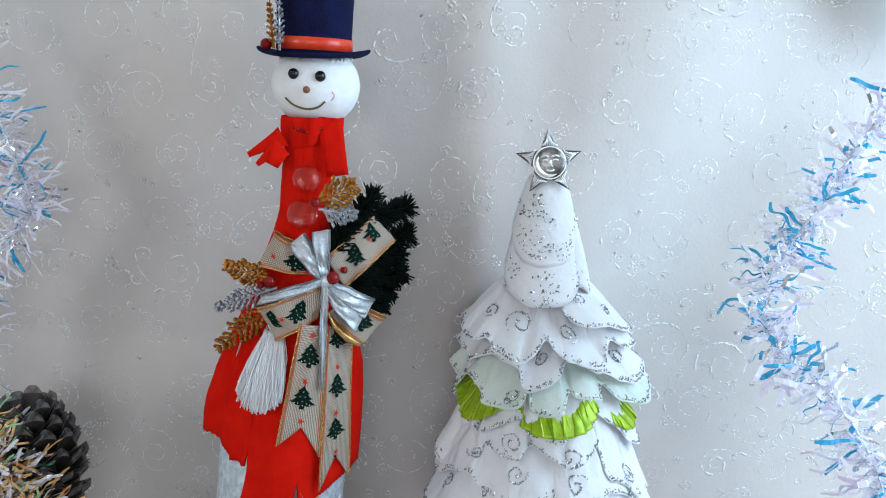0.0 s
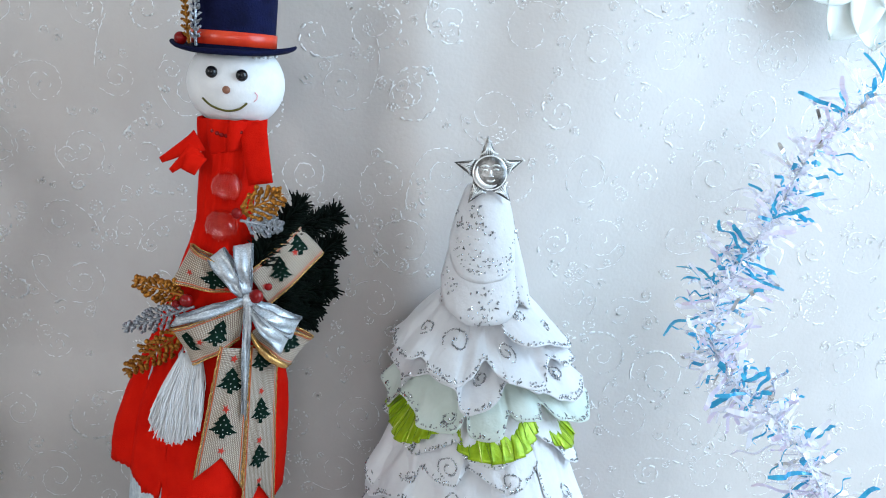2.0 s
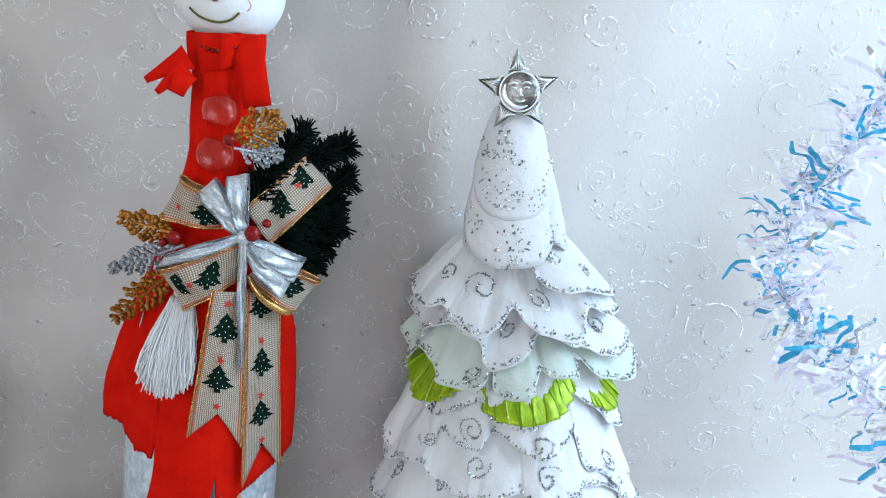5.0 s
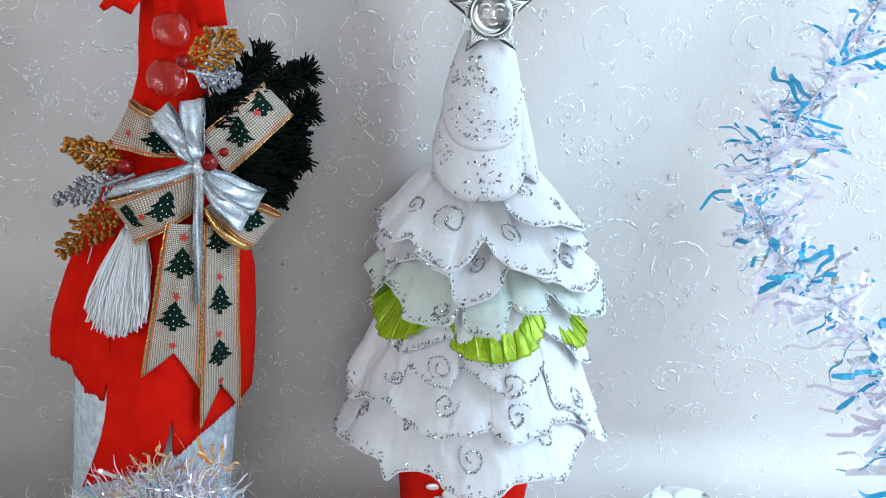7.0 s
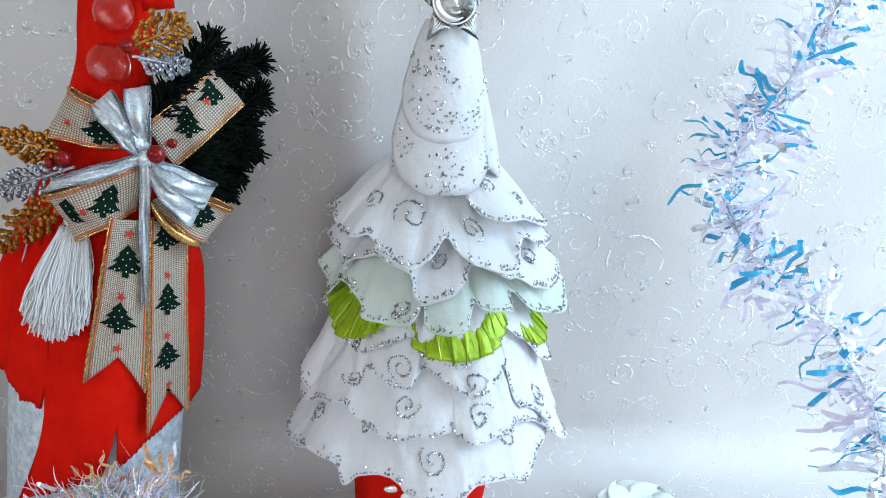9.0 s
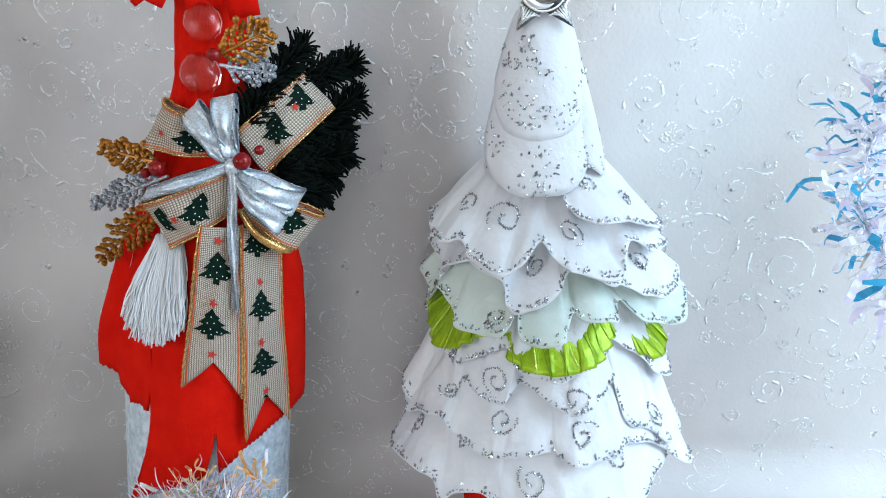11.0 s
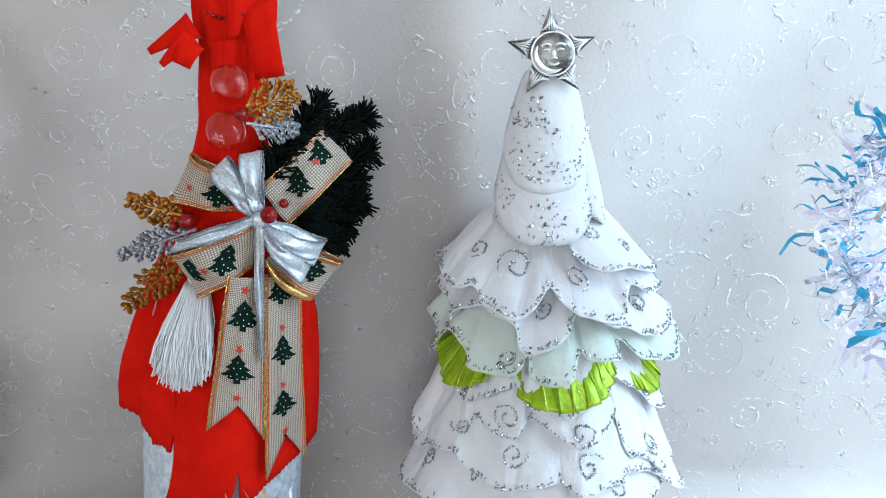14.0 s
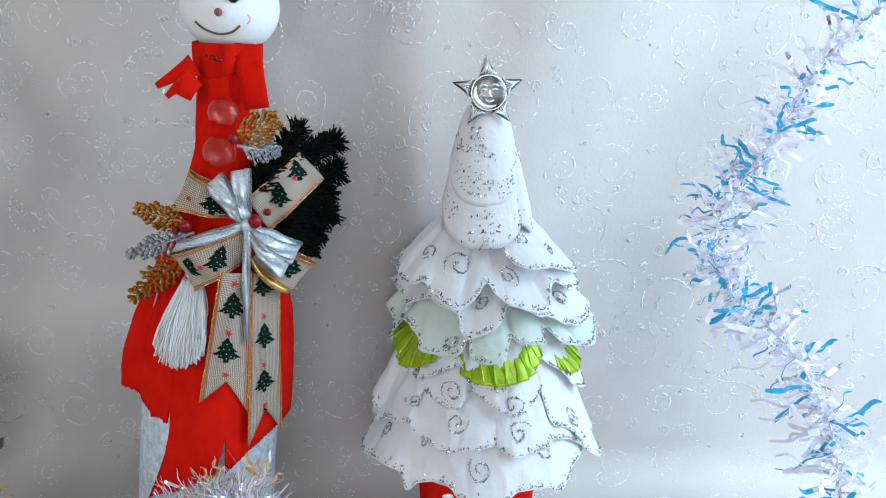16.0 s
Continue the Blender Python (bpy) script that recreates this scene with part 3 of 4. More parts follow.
def decorated_bottle():
    rnd = random.Random(5)
    b = thing("decorated_bottle", FOOT, "glass bottle dressed as a snowman in red felt with bow", "decorated bottle")
    part("bottle", lathe(bmesh.new(), BODY, FOOT, CROWN, 64), "paint", b, "bottle sponged with frosted blue-grey paint")
    felt_robe(b)
    scarf(b)
    # head
    hc = Vector((-0.0803, 0.5355, 1.0885))
    head = part("head", ball(bmesh.new(), hc, 0.0277, (1, 1, 0.92), 48, 32), "foam", b, "white foam ball head")

    def on_head(x, z, lift=0.0):
        dx, dz = (x - hc.x) / 0.0277, (z - hc.z) / (0.0277 * 0.92)
        return Vector((x, hc.y - 0.0277 * math.sqrt(max(0.02, 1 - dx * dx - dz * dz)) - lift, z))

    for x in (-0.0900, -0.0737):
        part("eye", ball(bmesh.new(), on_head(x, 1.0950 - (x + 0.0905) * 0.06, 0.0006), 0.0033), "black", head, "glossy black bead eye")
    part("nose", ball(bmesh.new(), on_head(-0.0818, 1.0858, 0.0004), 0.0022), "brown", head, "brown bead nose")
    part("mouth", sweep(bmesh.new(), [on_head(x, z, 0.0005) for x, z in [(p.x, p.z) for p in spline(((-0.0955, 0, 1.0805), (-0.0905, 0, 1.0765), (-0.0825, 0, 1.0742), (-0.0755, 0, 1.0755), (-0.0710, 0, 1.0790)), 20)]], 0.0006, 6), "olive", head, "olive cord mouth")
    part("cheek_mark", sweep(bmesh.new(), [on_head(x, z, 0.0002) for x, z in ((-0.0668, 1.0850), (-0.0655, 1.0835), (-0.0660, 1.0812), (-0.0675, 1.0800))], 0.0004, 5), "pink", head, "faint pink brush mark")
    # hat
    hb = Vector((-0.0815, 0.5355, 1.1060))
    up = Vector((0.02, 0.0, 1)).normalized()
    bm = bmesh.new()
    rings = []
    for r, h in ((0.0225, 0.0), (0.030, -0.0006), (0.0335, 0.0002), (0.0350, 0.0012), (0.0355, 0.0022), (0.0348, 0.0030), (0.030, 0.0016), (0.0225, 0.0018)):
        rings.append([bm.verts.new(hb + Vector((r * math.cos(a), r * math.sin(a), h + (0.0028 * abs(math.cos(a)) ** 3 - 0.002 * max(0, -math.sin(a))) * (r - 0.0225) / 0.013))) for a in [2 * math.pi * k / 64 for k in range(64)]])
    for p, n in zip(rings, rings[1:]):
        for k in range(64):
            bm.faces.new((p[k], p[(k + 1) % 64], n[(k + 1) % 64], n[k]))
    hat = part("hat_brim", bm, "navy", b, "navy felt hat brim")
    part("hat_crown", lathe(bmesh.new(), [(0, 0.0226), (0.002, 0.0229), (0.03, 0.0236), (0.046, 0.0246), (0.0475, 0.0240), (0.048, 0.022)], hb, hb + up, 56), "navy", b, "tall navy felt hat crown")
    part("hat_band", lathe(bmesh.new(), [(0.0035, 0.0232), (0.0037, 0.0238), (0.0108, 0.0240), (0.0111, 0.0234)], hb, hb + up, 56, False), "satin", hat, "shiny red satin hat band")
    part("hat_berry", ball(bmesh.new(), (-0.1080, 0.5185, 1.1120), 0.0036), "berry", hat, "glossy red berry")
    sprig(hat, "hat_sprig", (-0.1030, 0.5160, 1.1095), (-0.1050, 0.5140, 1.138), 0.0035, 7, "gold", "gold glitter sprig", rnd, 0.55)
    sprig(hat, "hat_sprig", (-0.0990, 0.5140, 1.1085), (-0.0985, 0.5110, 1.142), 0.0040, 8, "silver", "silver glitter sprig", rnd, 0.55)
    bm = bmesh.new()
    for k in range(40):
        a = rnd.uniform(0, 6.28)
        ball(bm, hc + Vector((0.0225 * math.cos(a), 0.0225 * math.sin(a), 0.0165 + rnd.uniform(-0.0015, 0.0015))), rnd.uniform(0.0008, 0.0018), (1, 1, 0.8), 6, 4)
    part("glue_drops", bm, "foam", head, "white glue drops under the hat")
    # beads at the neck and gem buttons
    for k in range(7):
        x = -0.0905 + 0.0026 * k
        p = on_bottle(x, 1.0625 - 0.0022 * math.sin(math.pi * k / 6), 0.0046)
        part("neck_bead", ball(bmesh.new(), p, 0.0013, u=10, v=6), "berry", b, "small red bead")
    for x, z, r in ((-0.0848, 1.0095, 0.0094), (-0.0821, 1.0317, 0.0086)):
        c = on_bottle(x, z, 0.0058)
        bm = bmesh.new()
        lathe(bm, [(0, r), (0.0012, r), (0.0035, r * 0.86), (0.0055, r * 0.58), (0.0062, r * 0.40)], c, c + Vector((0, -1, 0.06)), 12)
        part("gem_button", bm, "gem", b, "clear faceted acrylic button", False)
    # fir, sprays and berries
    fir(b, rnd)
    sprig(b, "gold_sprig", (-0.0755, 0.503, 1.0175), (-0.0500, 0.506, 1.0300), 0.0125, 6, "gold", "gold glitter fern sprig", rnd, 1.2)
    sprig(b, "silver_sprig", (-0.0734, 0.503, 1.0145), (-0.0500, 0.508, 1.0105), 0.0095, 7, "silver", "silver glitter fern sprig", rnd)
    sprig(b, "gold_sprig", (-0.0988, 0.494, 0.9717), (-0.1330, 0.504, 0.9775), 0.0100, 8, "gold", "gold glitter fern sprig", rnd, 1.15)
    sprig(b, "silver_sprig", (-0.0958, 0.488, 0.9680), (-0.1372, 0.498, 0.9508), 0.0085, 10, "silver", "silver glitter fern sprig", rnd)
    sprig(b, "gold_sprig", (-0.1000, 0.487, 0.9560), (-0.1362, 0.496, 0.9242), 0.0110, 9, "gold", "gold glitter fern sprig", rnd, 1.1)
    for x, y, z, r in ((-0.0622, 0.487, 0.9752, 0.0040), (-0.1003, 0.488, 0.9715, 0.0036), (-0.0748, 0.500, 1.0190, 0.0030), (-0.0565, 0.4955, 0.9785, 0.0022), (-0.1060, 0.489, 0.969, 0.0022)):
        part("berry", ball(bmesh.new(), (x, y, z), r), "berry", b, "glossy red berry")
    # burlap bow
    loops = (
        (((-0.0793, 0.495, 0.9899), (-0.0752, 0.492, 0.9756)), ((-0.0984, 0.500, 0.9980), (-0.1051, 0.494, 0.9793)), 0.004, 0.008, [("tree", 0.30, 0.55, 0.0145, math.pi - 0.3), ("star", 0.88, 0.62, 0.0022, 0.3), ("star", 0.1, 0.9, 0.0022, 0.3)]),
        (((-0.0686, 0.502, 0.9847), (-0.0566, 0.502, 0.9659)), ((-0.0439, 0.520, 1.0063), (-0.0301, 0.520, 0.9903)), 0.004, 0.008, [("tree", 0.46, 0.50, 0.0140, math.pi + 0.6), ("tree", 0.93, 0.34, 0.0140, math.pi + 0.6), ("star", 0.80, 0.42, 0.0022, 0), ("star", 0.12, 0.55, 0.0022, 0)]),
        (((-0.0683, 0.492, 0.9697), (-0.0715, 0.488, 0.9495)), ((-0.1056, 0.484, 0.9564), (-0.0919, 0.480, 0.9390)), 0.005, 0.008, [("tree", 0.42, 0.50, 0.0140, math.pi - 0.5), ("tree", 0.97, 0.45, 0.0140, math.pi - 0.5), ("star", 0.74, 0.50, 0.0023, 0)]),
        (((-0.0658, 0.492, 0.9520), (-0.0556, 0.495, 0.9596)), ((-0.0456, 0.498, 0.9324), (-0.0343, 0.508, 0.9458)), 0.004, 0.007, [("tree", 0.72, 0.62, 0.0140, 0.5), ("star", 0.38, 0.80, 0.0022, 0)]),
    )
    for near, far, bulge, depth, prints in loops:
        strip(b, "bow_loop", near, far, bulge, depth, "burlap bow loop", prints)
    part("rolled_edge", sweep(bmesh.new(), spline(((-0.0655, 0.488, 0.9535), (-0.0575, 0.487, 0.9420), (-0.0475, 0.492, 0.9335), (-0.0448, 0.498, 0.9320)), 30), [0.0006 + 0.0016 * math.sin(math.pi * min(1, 0.1 + k / 34)) for k in range(31)], 8), "copper", b, "rolled gold edge of the bow")
    tails = ((((-0.0800, 0.4790, 0.9487), (-0.0644, 0.4880, 0.9460)), ((-0.0939, 0.4742, 0.8721), (-0.0692, 0.4830, 0.8627)), 0.20,
              [("tree", 0.24, 0.50), ("tree", 0.56, 0.47), ("star", 0.075, 0.50), ("star", 0.43, 0.47), ("star", 0.745, 0.49)]),
             (((-0.0650, 0.4885, 0.9455), (-0.0520, 0.5040, 0.9400)), ((-0.0690, 0.4835, 0.8389), (-0.0525, 0.5040, 0.8400)), 0.19,
              [("tree", 0.06, 0.45), ("tree", 0.36, 0.50), ("tree", 0.63, 0.50), ("tree", 0.90, 0.52), ("star", 0.245, 0.48), ("star", 0.525, 0.50), ("star", 0.785, 0.52)]))
    for near, far, notch, prints in tails:
        p = [(kind, u, v, 0.0152 if kind == "tree" else 0.0026, math.pi / 2 if kind == "tree" else 0) for kind, u, v in prints]
        strip(b, "bow_tail", near, far, 0.001, 0, "burlap ribbon tail with a notched end", p, False, notch, crown=0.0028)
    # silver ribbon over it
    s = "silver_ribbon"
    for near, far, bulge, depth in ((((-0.0704, 0.491, 0.9728), (-0.0663, 0.491, 0.9759)), ((-0.0878, 0.491, 0.9919), (-0.0794, 0.492, 0.9980)), 0.004, 0.006),
                                    (((-0.0694, 0.490, 0.9748), (-0.0656, 0.491, 0.9772)), ((-0.0752, 0.493, 0.9987), (-0.0657, 0.495, 0.9998)), 0.004, 0.006),
                                    (((-0.0681, 0.488, 0.9750), (-0.0685, 0.488, 0.9698)), ((-0.1025, 0.483, 0.9640), (-0.1050, 0.482, 0.9592)), 0.006, 0.004),
                                    (((-0.0662, 0.489, 0.9736), (-0.0672, 0.489, 0.9700)), ((-0.0398, 0.496, 0.9599), (-0.0455, 0.489, 0.9520)), 0.007, 0.007),
                                    (((-0.0667, 0.488, 0.9715), (-0.0677, 0.488, 0.9680)), ((-0.0445, 0.488, 0.9540), (-0.0500, 0.484, 0.9454)), 0.006, 0.006)):
        strip(b, "silver_loop", near, far, bulge, depth, "silver glitter ribbon loop", mat=s, cord="silver")
    strip(b, "silver_tail", ((-0.0641, 0.487, 0.9713), (-0.0688, 0.487, 0.9713)), ((-0.0664, 0.480, 0.9053), (-0.0687, 0.480, 0.9093)), 0.002, 0, "silver glitter ribbon tail", mat=s, cord="silver", back=False)
    part("knot", ball(bmesh.new(), (-0.0667, 0.487, 0.9725), 0.0034, (1.0, 0.9, 1.2), 14, 10), s, b, "silver ribbon knot")
    # tassel
    bm = bmesh.new()
    for n in range(760):
        f = rnd.random()
        g = rnd.gauss(0, 0.33)
        g = max(-1, min(1, g * 1.6))
        top = Vector((-0.0970 + 0.0055 * g, 0.4860 + rnd.uniform(-0.002, 0.002), 0.9400 + rnd.uniform(-0.002, 0.002)))
        end = Vector((-0.1045 + 0.0135 * g, 0.4765 + rnd.uniform(-0.004, 0.003), 0.8990 + rnd.uniform(-0.007, 0.005) + 0.007 * g * g))
        mid = top.lerp(end, 0.5) + Vector((0.0006 * g + rnd.uniform(-0.0012, 0.0012), -0.003, 0.0))
        sweep(bm, spline((top, mid + Vector((rnd.uniform(-0.0016, 0.0016), 0, 0)), mid.lerp(end, 0.55) + Vector((rnd.uniform(-0.0014, 0.0014), rnd.uniform(-0.001, 0.001), 0)), end), 10), 0.00036, 4)
    tas = part("tassel", bm, "yarn", b, "white yarn tassel")
    part("tassel_head", ball(bmesh.new(), (-0.0965, 0.4880, 0.9440), 0.0050, (1, 0.8, 0.8)), "yarn", tas)


decorated_bottle()


# ---- the ruffled tree ----
TX, TY = 0.0735, 0.530


def hem_line(hem):
    """The hem carried on round the back: rows of (degrees, radius in mm, height in mm) as seen from the front, evened out behind."""
    first, last = hem[0], hem[-1]
    r = sum(h[1] for h in hem) / len(hem)
    z = sum(h[2] for h in hem) / len(hem)
    left = [(a, r + 4 * math.sin(a), z + 5 * math.cos(1.3 * a)) for a in (-185, -168, -152, -136, -120, -106) if a < first[0] - 8]
    right = [(a, r + 4 * math.sin(a), z + 5 * math.cos(1.3 * a)) for a in (106, 120, 136, 152, 168, 185) if a > last[0] + 8]
    return left + list(hem) + right


class Skirt:
    """A gathered skirt of felt about the tree's axis, from a neck down to a hem of uneven lobes."""

    def __init__(self, z0, r0, hem, seed, gathers=22, depth=0.0009, wrap=True, flare=0.0, tuck=None):
        self.z0, self.r0, self.seed, self.gathers, self.depth, self.flare, self.tuck = z0, r0, seed, gathers, depth, flare, tuck
        self.hem = hem_line(hem) if wrap else list(hem)
        self.curve = [Vector((radians(a), r / 1000, z / 1000)) for a, r, z in self.hem]

    def edge(self, u):
        p, n = self.curve, len(self.curve) - 1
        u = max(0.0, min(0.99999, u)) * n
        i = int(u)
        f = u - i
        a, b, c, d = p[max(i - 1, 0)], p[i], p[i + 1], p[min(i + 2, n)]
        return 0.5 * (2 * b + (c - a) * f + (2 * a - 5 * b + 4 * c - d) * f * f + (3 * b - a - 3 * c + d) * f ** 3)

    def point(self, u, s):
        th, r1, z1 = self.edge(u)
        z = self.z0 + (z1 - self.z0) * s ** 0.92
        swell = s ** (0.78 + self.tuck * max(0, math.cos(th)) ** 2) if self.tuck is not None else 0.35 * s + 0.65 * s ** 0.72
        r = self.r0 + (r1 - self.r0) * swell + self.flare * max(0.0, s - 0.72) ** 2 / 0.08
        w = self.gathers * th + 2.2 * noise.noise((4 * th, self.seed, 2 * s))
        r += self.depth * (math.sin(w) * (1 - s) ** 0.7 + 0.75 * math.sin(0.5 * w + self.seed) * min(1.0, 1.4 * s))
        r += 0.0026 * s * noise.noise((5 * th, self.seed + 3.0, 2.6 * s)) + 0.0005 * noise.noise((12 * th, self.seed, 5 * s))
        th += 0.035 * s * math.sin(0.6 * w + 1.0) + 0.02 * noise.noise((9 * th, self.seed + 8.0, 3 * s))
        z += 0.0008 * s * noise.noise((7 * th, self.seed + 5.0, s))
        cx = TX - 0.0065 * max(0, min(1, (z - 0.82) / 0.24))
        return Vector((cx + r * math.sin(th), TY - r * math.cos(th), z))

    def normal(self, u, s):
        a, b = self.point(u + 0.002, s) - self.point(u - 0.002, s), self.point(u, min(1, s + 0.01)) - self.point(u, s - 0.01)
        n = a.cross(b).normalized()
        out = Vector((math.sin(self.edge(u).x), -math.cos(self.edge(u).x), 0))
        return n if n.dot(out) > 0 else -n

    def find(self, degrees, height):
        """Where on the sheet a place lies: its share along the hem and down from the neck."""
        u = min((k / 400 for k in range(401)), key=lambda k: abs(self.edge(k).x - radians(degrees)))
        z1 = self.edge(u).z
        return u, max(0.05, min(0.96, (height - self.z0) / (z1 - self.z0))) ** (1 / 0.92)


def glitter(bm, place, normal, rnd, size=0.0012):
    m = Matrix.Translation(place + normal * 0.0006) @ Euler([rnd.uniform(0, 3) for _ in range(3)]).to_matrix().to_4x4() @ Matrix.Diagonal((rnd.uniform(0.7, 1.9), rnd.uniform(0.6, 1.0), 0.6, 1))
    r = size * rnd.uniform(0.6, 1.15)
    vs = [bm.verts.new(m @ Vector(p) ) for p in ((r, 0, 0), (-r, 0, 0), (0, r, 0), (0, -r, 0), (0, 0, r), (0, 0, -r))]
    for a in (0, 1):
        for b in (2, 3):
            for c in (4, 5):
                bm.faces.new((vs[a], vs[b], vs[c]))


def ruffle(tree, shape, seed, curls, mat="white_felt", cols=460, rows=26, label="white felt ruffle edged with silver glitter"):
    rnd = random.Random(seed)
    bm = bmesh.new()
    grid(bm, [[shape.point(k / cols, 0.01 + 0.99 * i / rows) for k in range(cols + 1)] for i in range(rows + 1)])
    ob = part("ruffle", bm, mat, tree, label)
    thicken(ob, 0.0006)
    bm = bmesh.new()
    u = 0.0
    while u < 1.0:
        t = shape.edge(u)
        pace = max(0.01, (shape.point(min(1, u + 0.004), 0.97) - shape.point(u, 0.97)).length / 0.004)
        if abs(t.x) < 1.9 and noise.noise((70 * u, seed, 0)) > -0.16:
            for s in (0.978 - abs(rnd.gauss(0, 0.010)), 0.950 - abs(rnd.gauss(0, 0.018)))[:1 if rnd.random() < 0.55 else 2]:
                glitter(bm, shape.point(u, s), shape.normal(u, s), rnd, 0.00098)
        u += rnd.uniform(0.0008, 0.0027) / pace
    for degrees, height, size in curls:
        u0, s0 = shape.find(degrees, height / 1000)
        turns, n = rnd.uniform(1.15, 1.6), int(size * 9)
        way, start = rnd.choice((-1, 1)), rnd.uniform(0, 6.28)
        size *= 1.2
        wide = max(0.01, (shape.point(min(1, u0 + 0.004), s0) - shape.point(u0, s0)).length / 0.004)
        tall = max(0.01, (shape.point(u0, min(1, s0 + 0.02)) - shape.point(u0, s0)).length / 0.02)
        for k in range(n):
            f = k / n
            a = start + way * 6.283 * turns * f
            r = size / 1000 * (1 - 0.78 * f ** 1.3) * rnd.uniform(0.95, 1.05)
            uu, ss = u0 + r * math.cos(a) / wide, min(0.975, max(0.03, s0 + r * math.sin(a) / tall))
            if rnd.random() < 0.88:
                glitter(bm, shape.point(uu, ss), shape.normal(uu, ss), rnd, 0.00092)
    part("glitter", bm, "bead", ob, "silver glitter dots", False)


def star_topper(tree):
    c = Vector((0.0663, 0.5085, 1.0470))
    bm = bmesh.new()
    tilt = Matrix.Rotation(radians(-4), 3, "Y") @ Matrix.Rotation(radians(-6), 3, "X")

    def at(x, z, y):
        return c + tilt @ Vector((x, y, z))

    rim = [at(0.0212 * (1 if k % 2 == 0 else 0.44) * math.sin(k * math.pi / 5), 0.0212 * (1 if k % 2 == 0 else 0.44) * math.cos(k * math.pi / 5), 0.0) for k in range(10)]
    front = [bm.verts.new(p) for p in rim]
    rear = [bm.verts.new(p + Vector((0, 0.0014, 0))) for p in rim]
    mid, back = bm.verts.new(at(0, 0, -0.0034)), bm.verts.new(at(0, 0, 0.0024))
    for k in range(10):
        j = (k + 1) % 10
        bm.faces.new((mid, front[k], front[j]))
        bm.faces.new((back, rear[j], rear[k]))
        bm.faces.new((front[k], rear[k], rear[j], front[j]))
    star = part("star", bm, "star", tree, "five-pointed silver metal star topper", False)
    bm = bmesh.new()
    for k in range(5):
        a = k * 2 * math.pi / 5
        d, s = Vector((math.sin(a), math.cos(a))), Vector((math.cos(a), -math.sin(a)))
        for j in range(-4, 5):
            w = j / 4.5
            p0 = d * 0.0105 + s * w * 0.0058
            p1 = d * (0.0190 - 0.0085 * abs(w)) + s * w * 0.0022
            y0, y1 = -0.0034 * (1 - p0.length / 0.021) - 0.0005, -0.0034 * (1 - p1.length / 0.021) - 0.0004
            sweep(bm, [at(p0.x, p0.y, y0 - 0.0002), at(p1.x, p1.y, y1)], [0.0005, 0.0003], 5)
    part("ribs", bm, "enamel", star, "raised bright ribs")
    bm = bmesh.new()
    lathe(bm, [(0, 0.0098), (0.0012, 0.0098), (0.0020, 0.0092), (0.0024, 0.0070), (0.0028, 0.0002)], at(0, 0, -0.0022), at(0, 0, -1.0022), 36)
    part("medallion", bm, "star", star, "round domed medallion")
    bm = bmesh.new()
    sweep(bm, [at(0.0096 * math.cos(a), 0.0096 * math.sin(a), -0.0036) for a in [2 * math.pi * k / 40 for k in range(41)]], 0.0006, 6)
    arc = [radians(150 + 150 * k / 24) for k in range(25)]
    sweep(bm, [at(0.0078 * math.cos(a), 0.0078 * math.sin(a), -0.0042) for a in arc], [0.0003 + 0.0013 * math.sin(math.pi * k / 24) for k in range(25)], 8)
    for x, z, w, bow, fat in ((-0.0030, 0.0034, 0.0024, 0.0010, 0.0006), (0.0034, 0.0034, 0.0024, 0.0010, 0.0006), (-0.0030, 0.0014, 0.0017, 0.0006, 0.0005), (0.0034, 0.0014, 0.0017, 0.0006, 0.0005),
                              (0.0003, -0.0022, 0.0016, 0.0005, 0.0005), (0.0003, -0.0042, 0.0022, -0.0007, 0.0006)):
        sweep(bm, [at(x + w * f, z + bow * (1 - f * f), -0.0050 + 0.0006 * f * f) for f in (-1, -0.6, -0.2, 0.2, 0.6, 1)], fat, 6)
    ball(bm, at(0.0002, -0.0002, -0.0050), 1.0, (0.0010, 0.0009, 0.0020), 12, 8)
    part("relief", bm, "enamel", star, "raised bright relief")


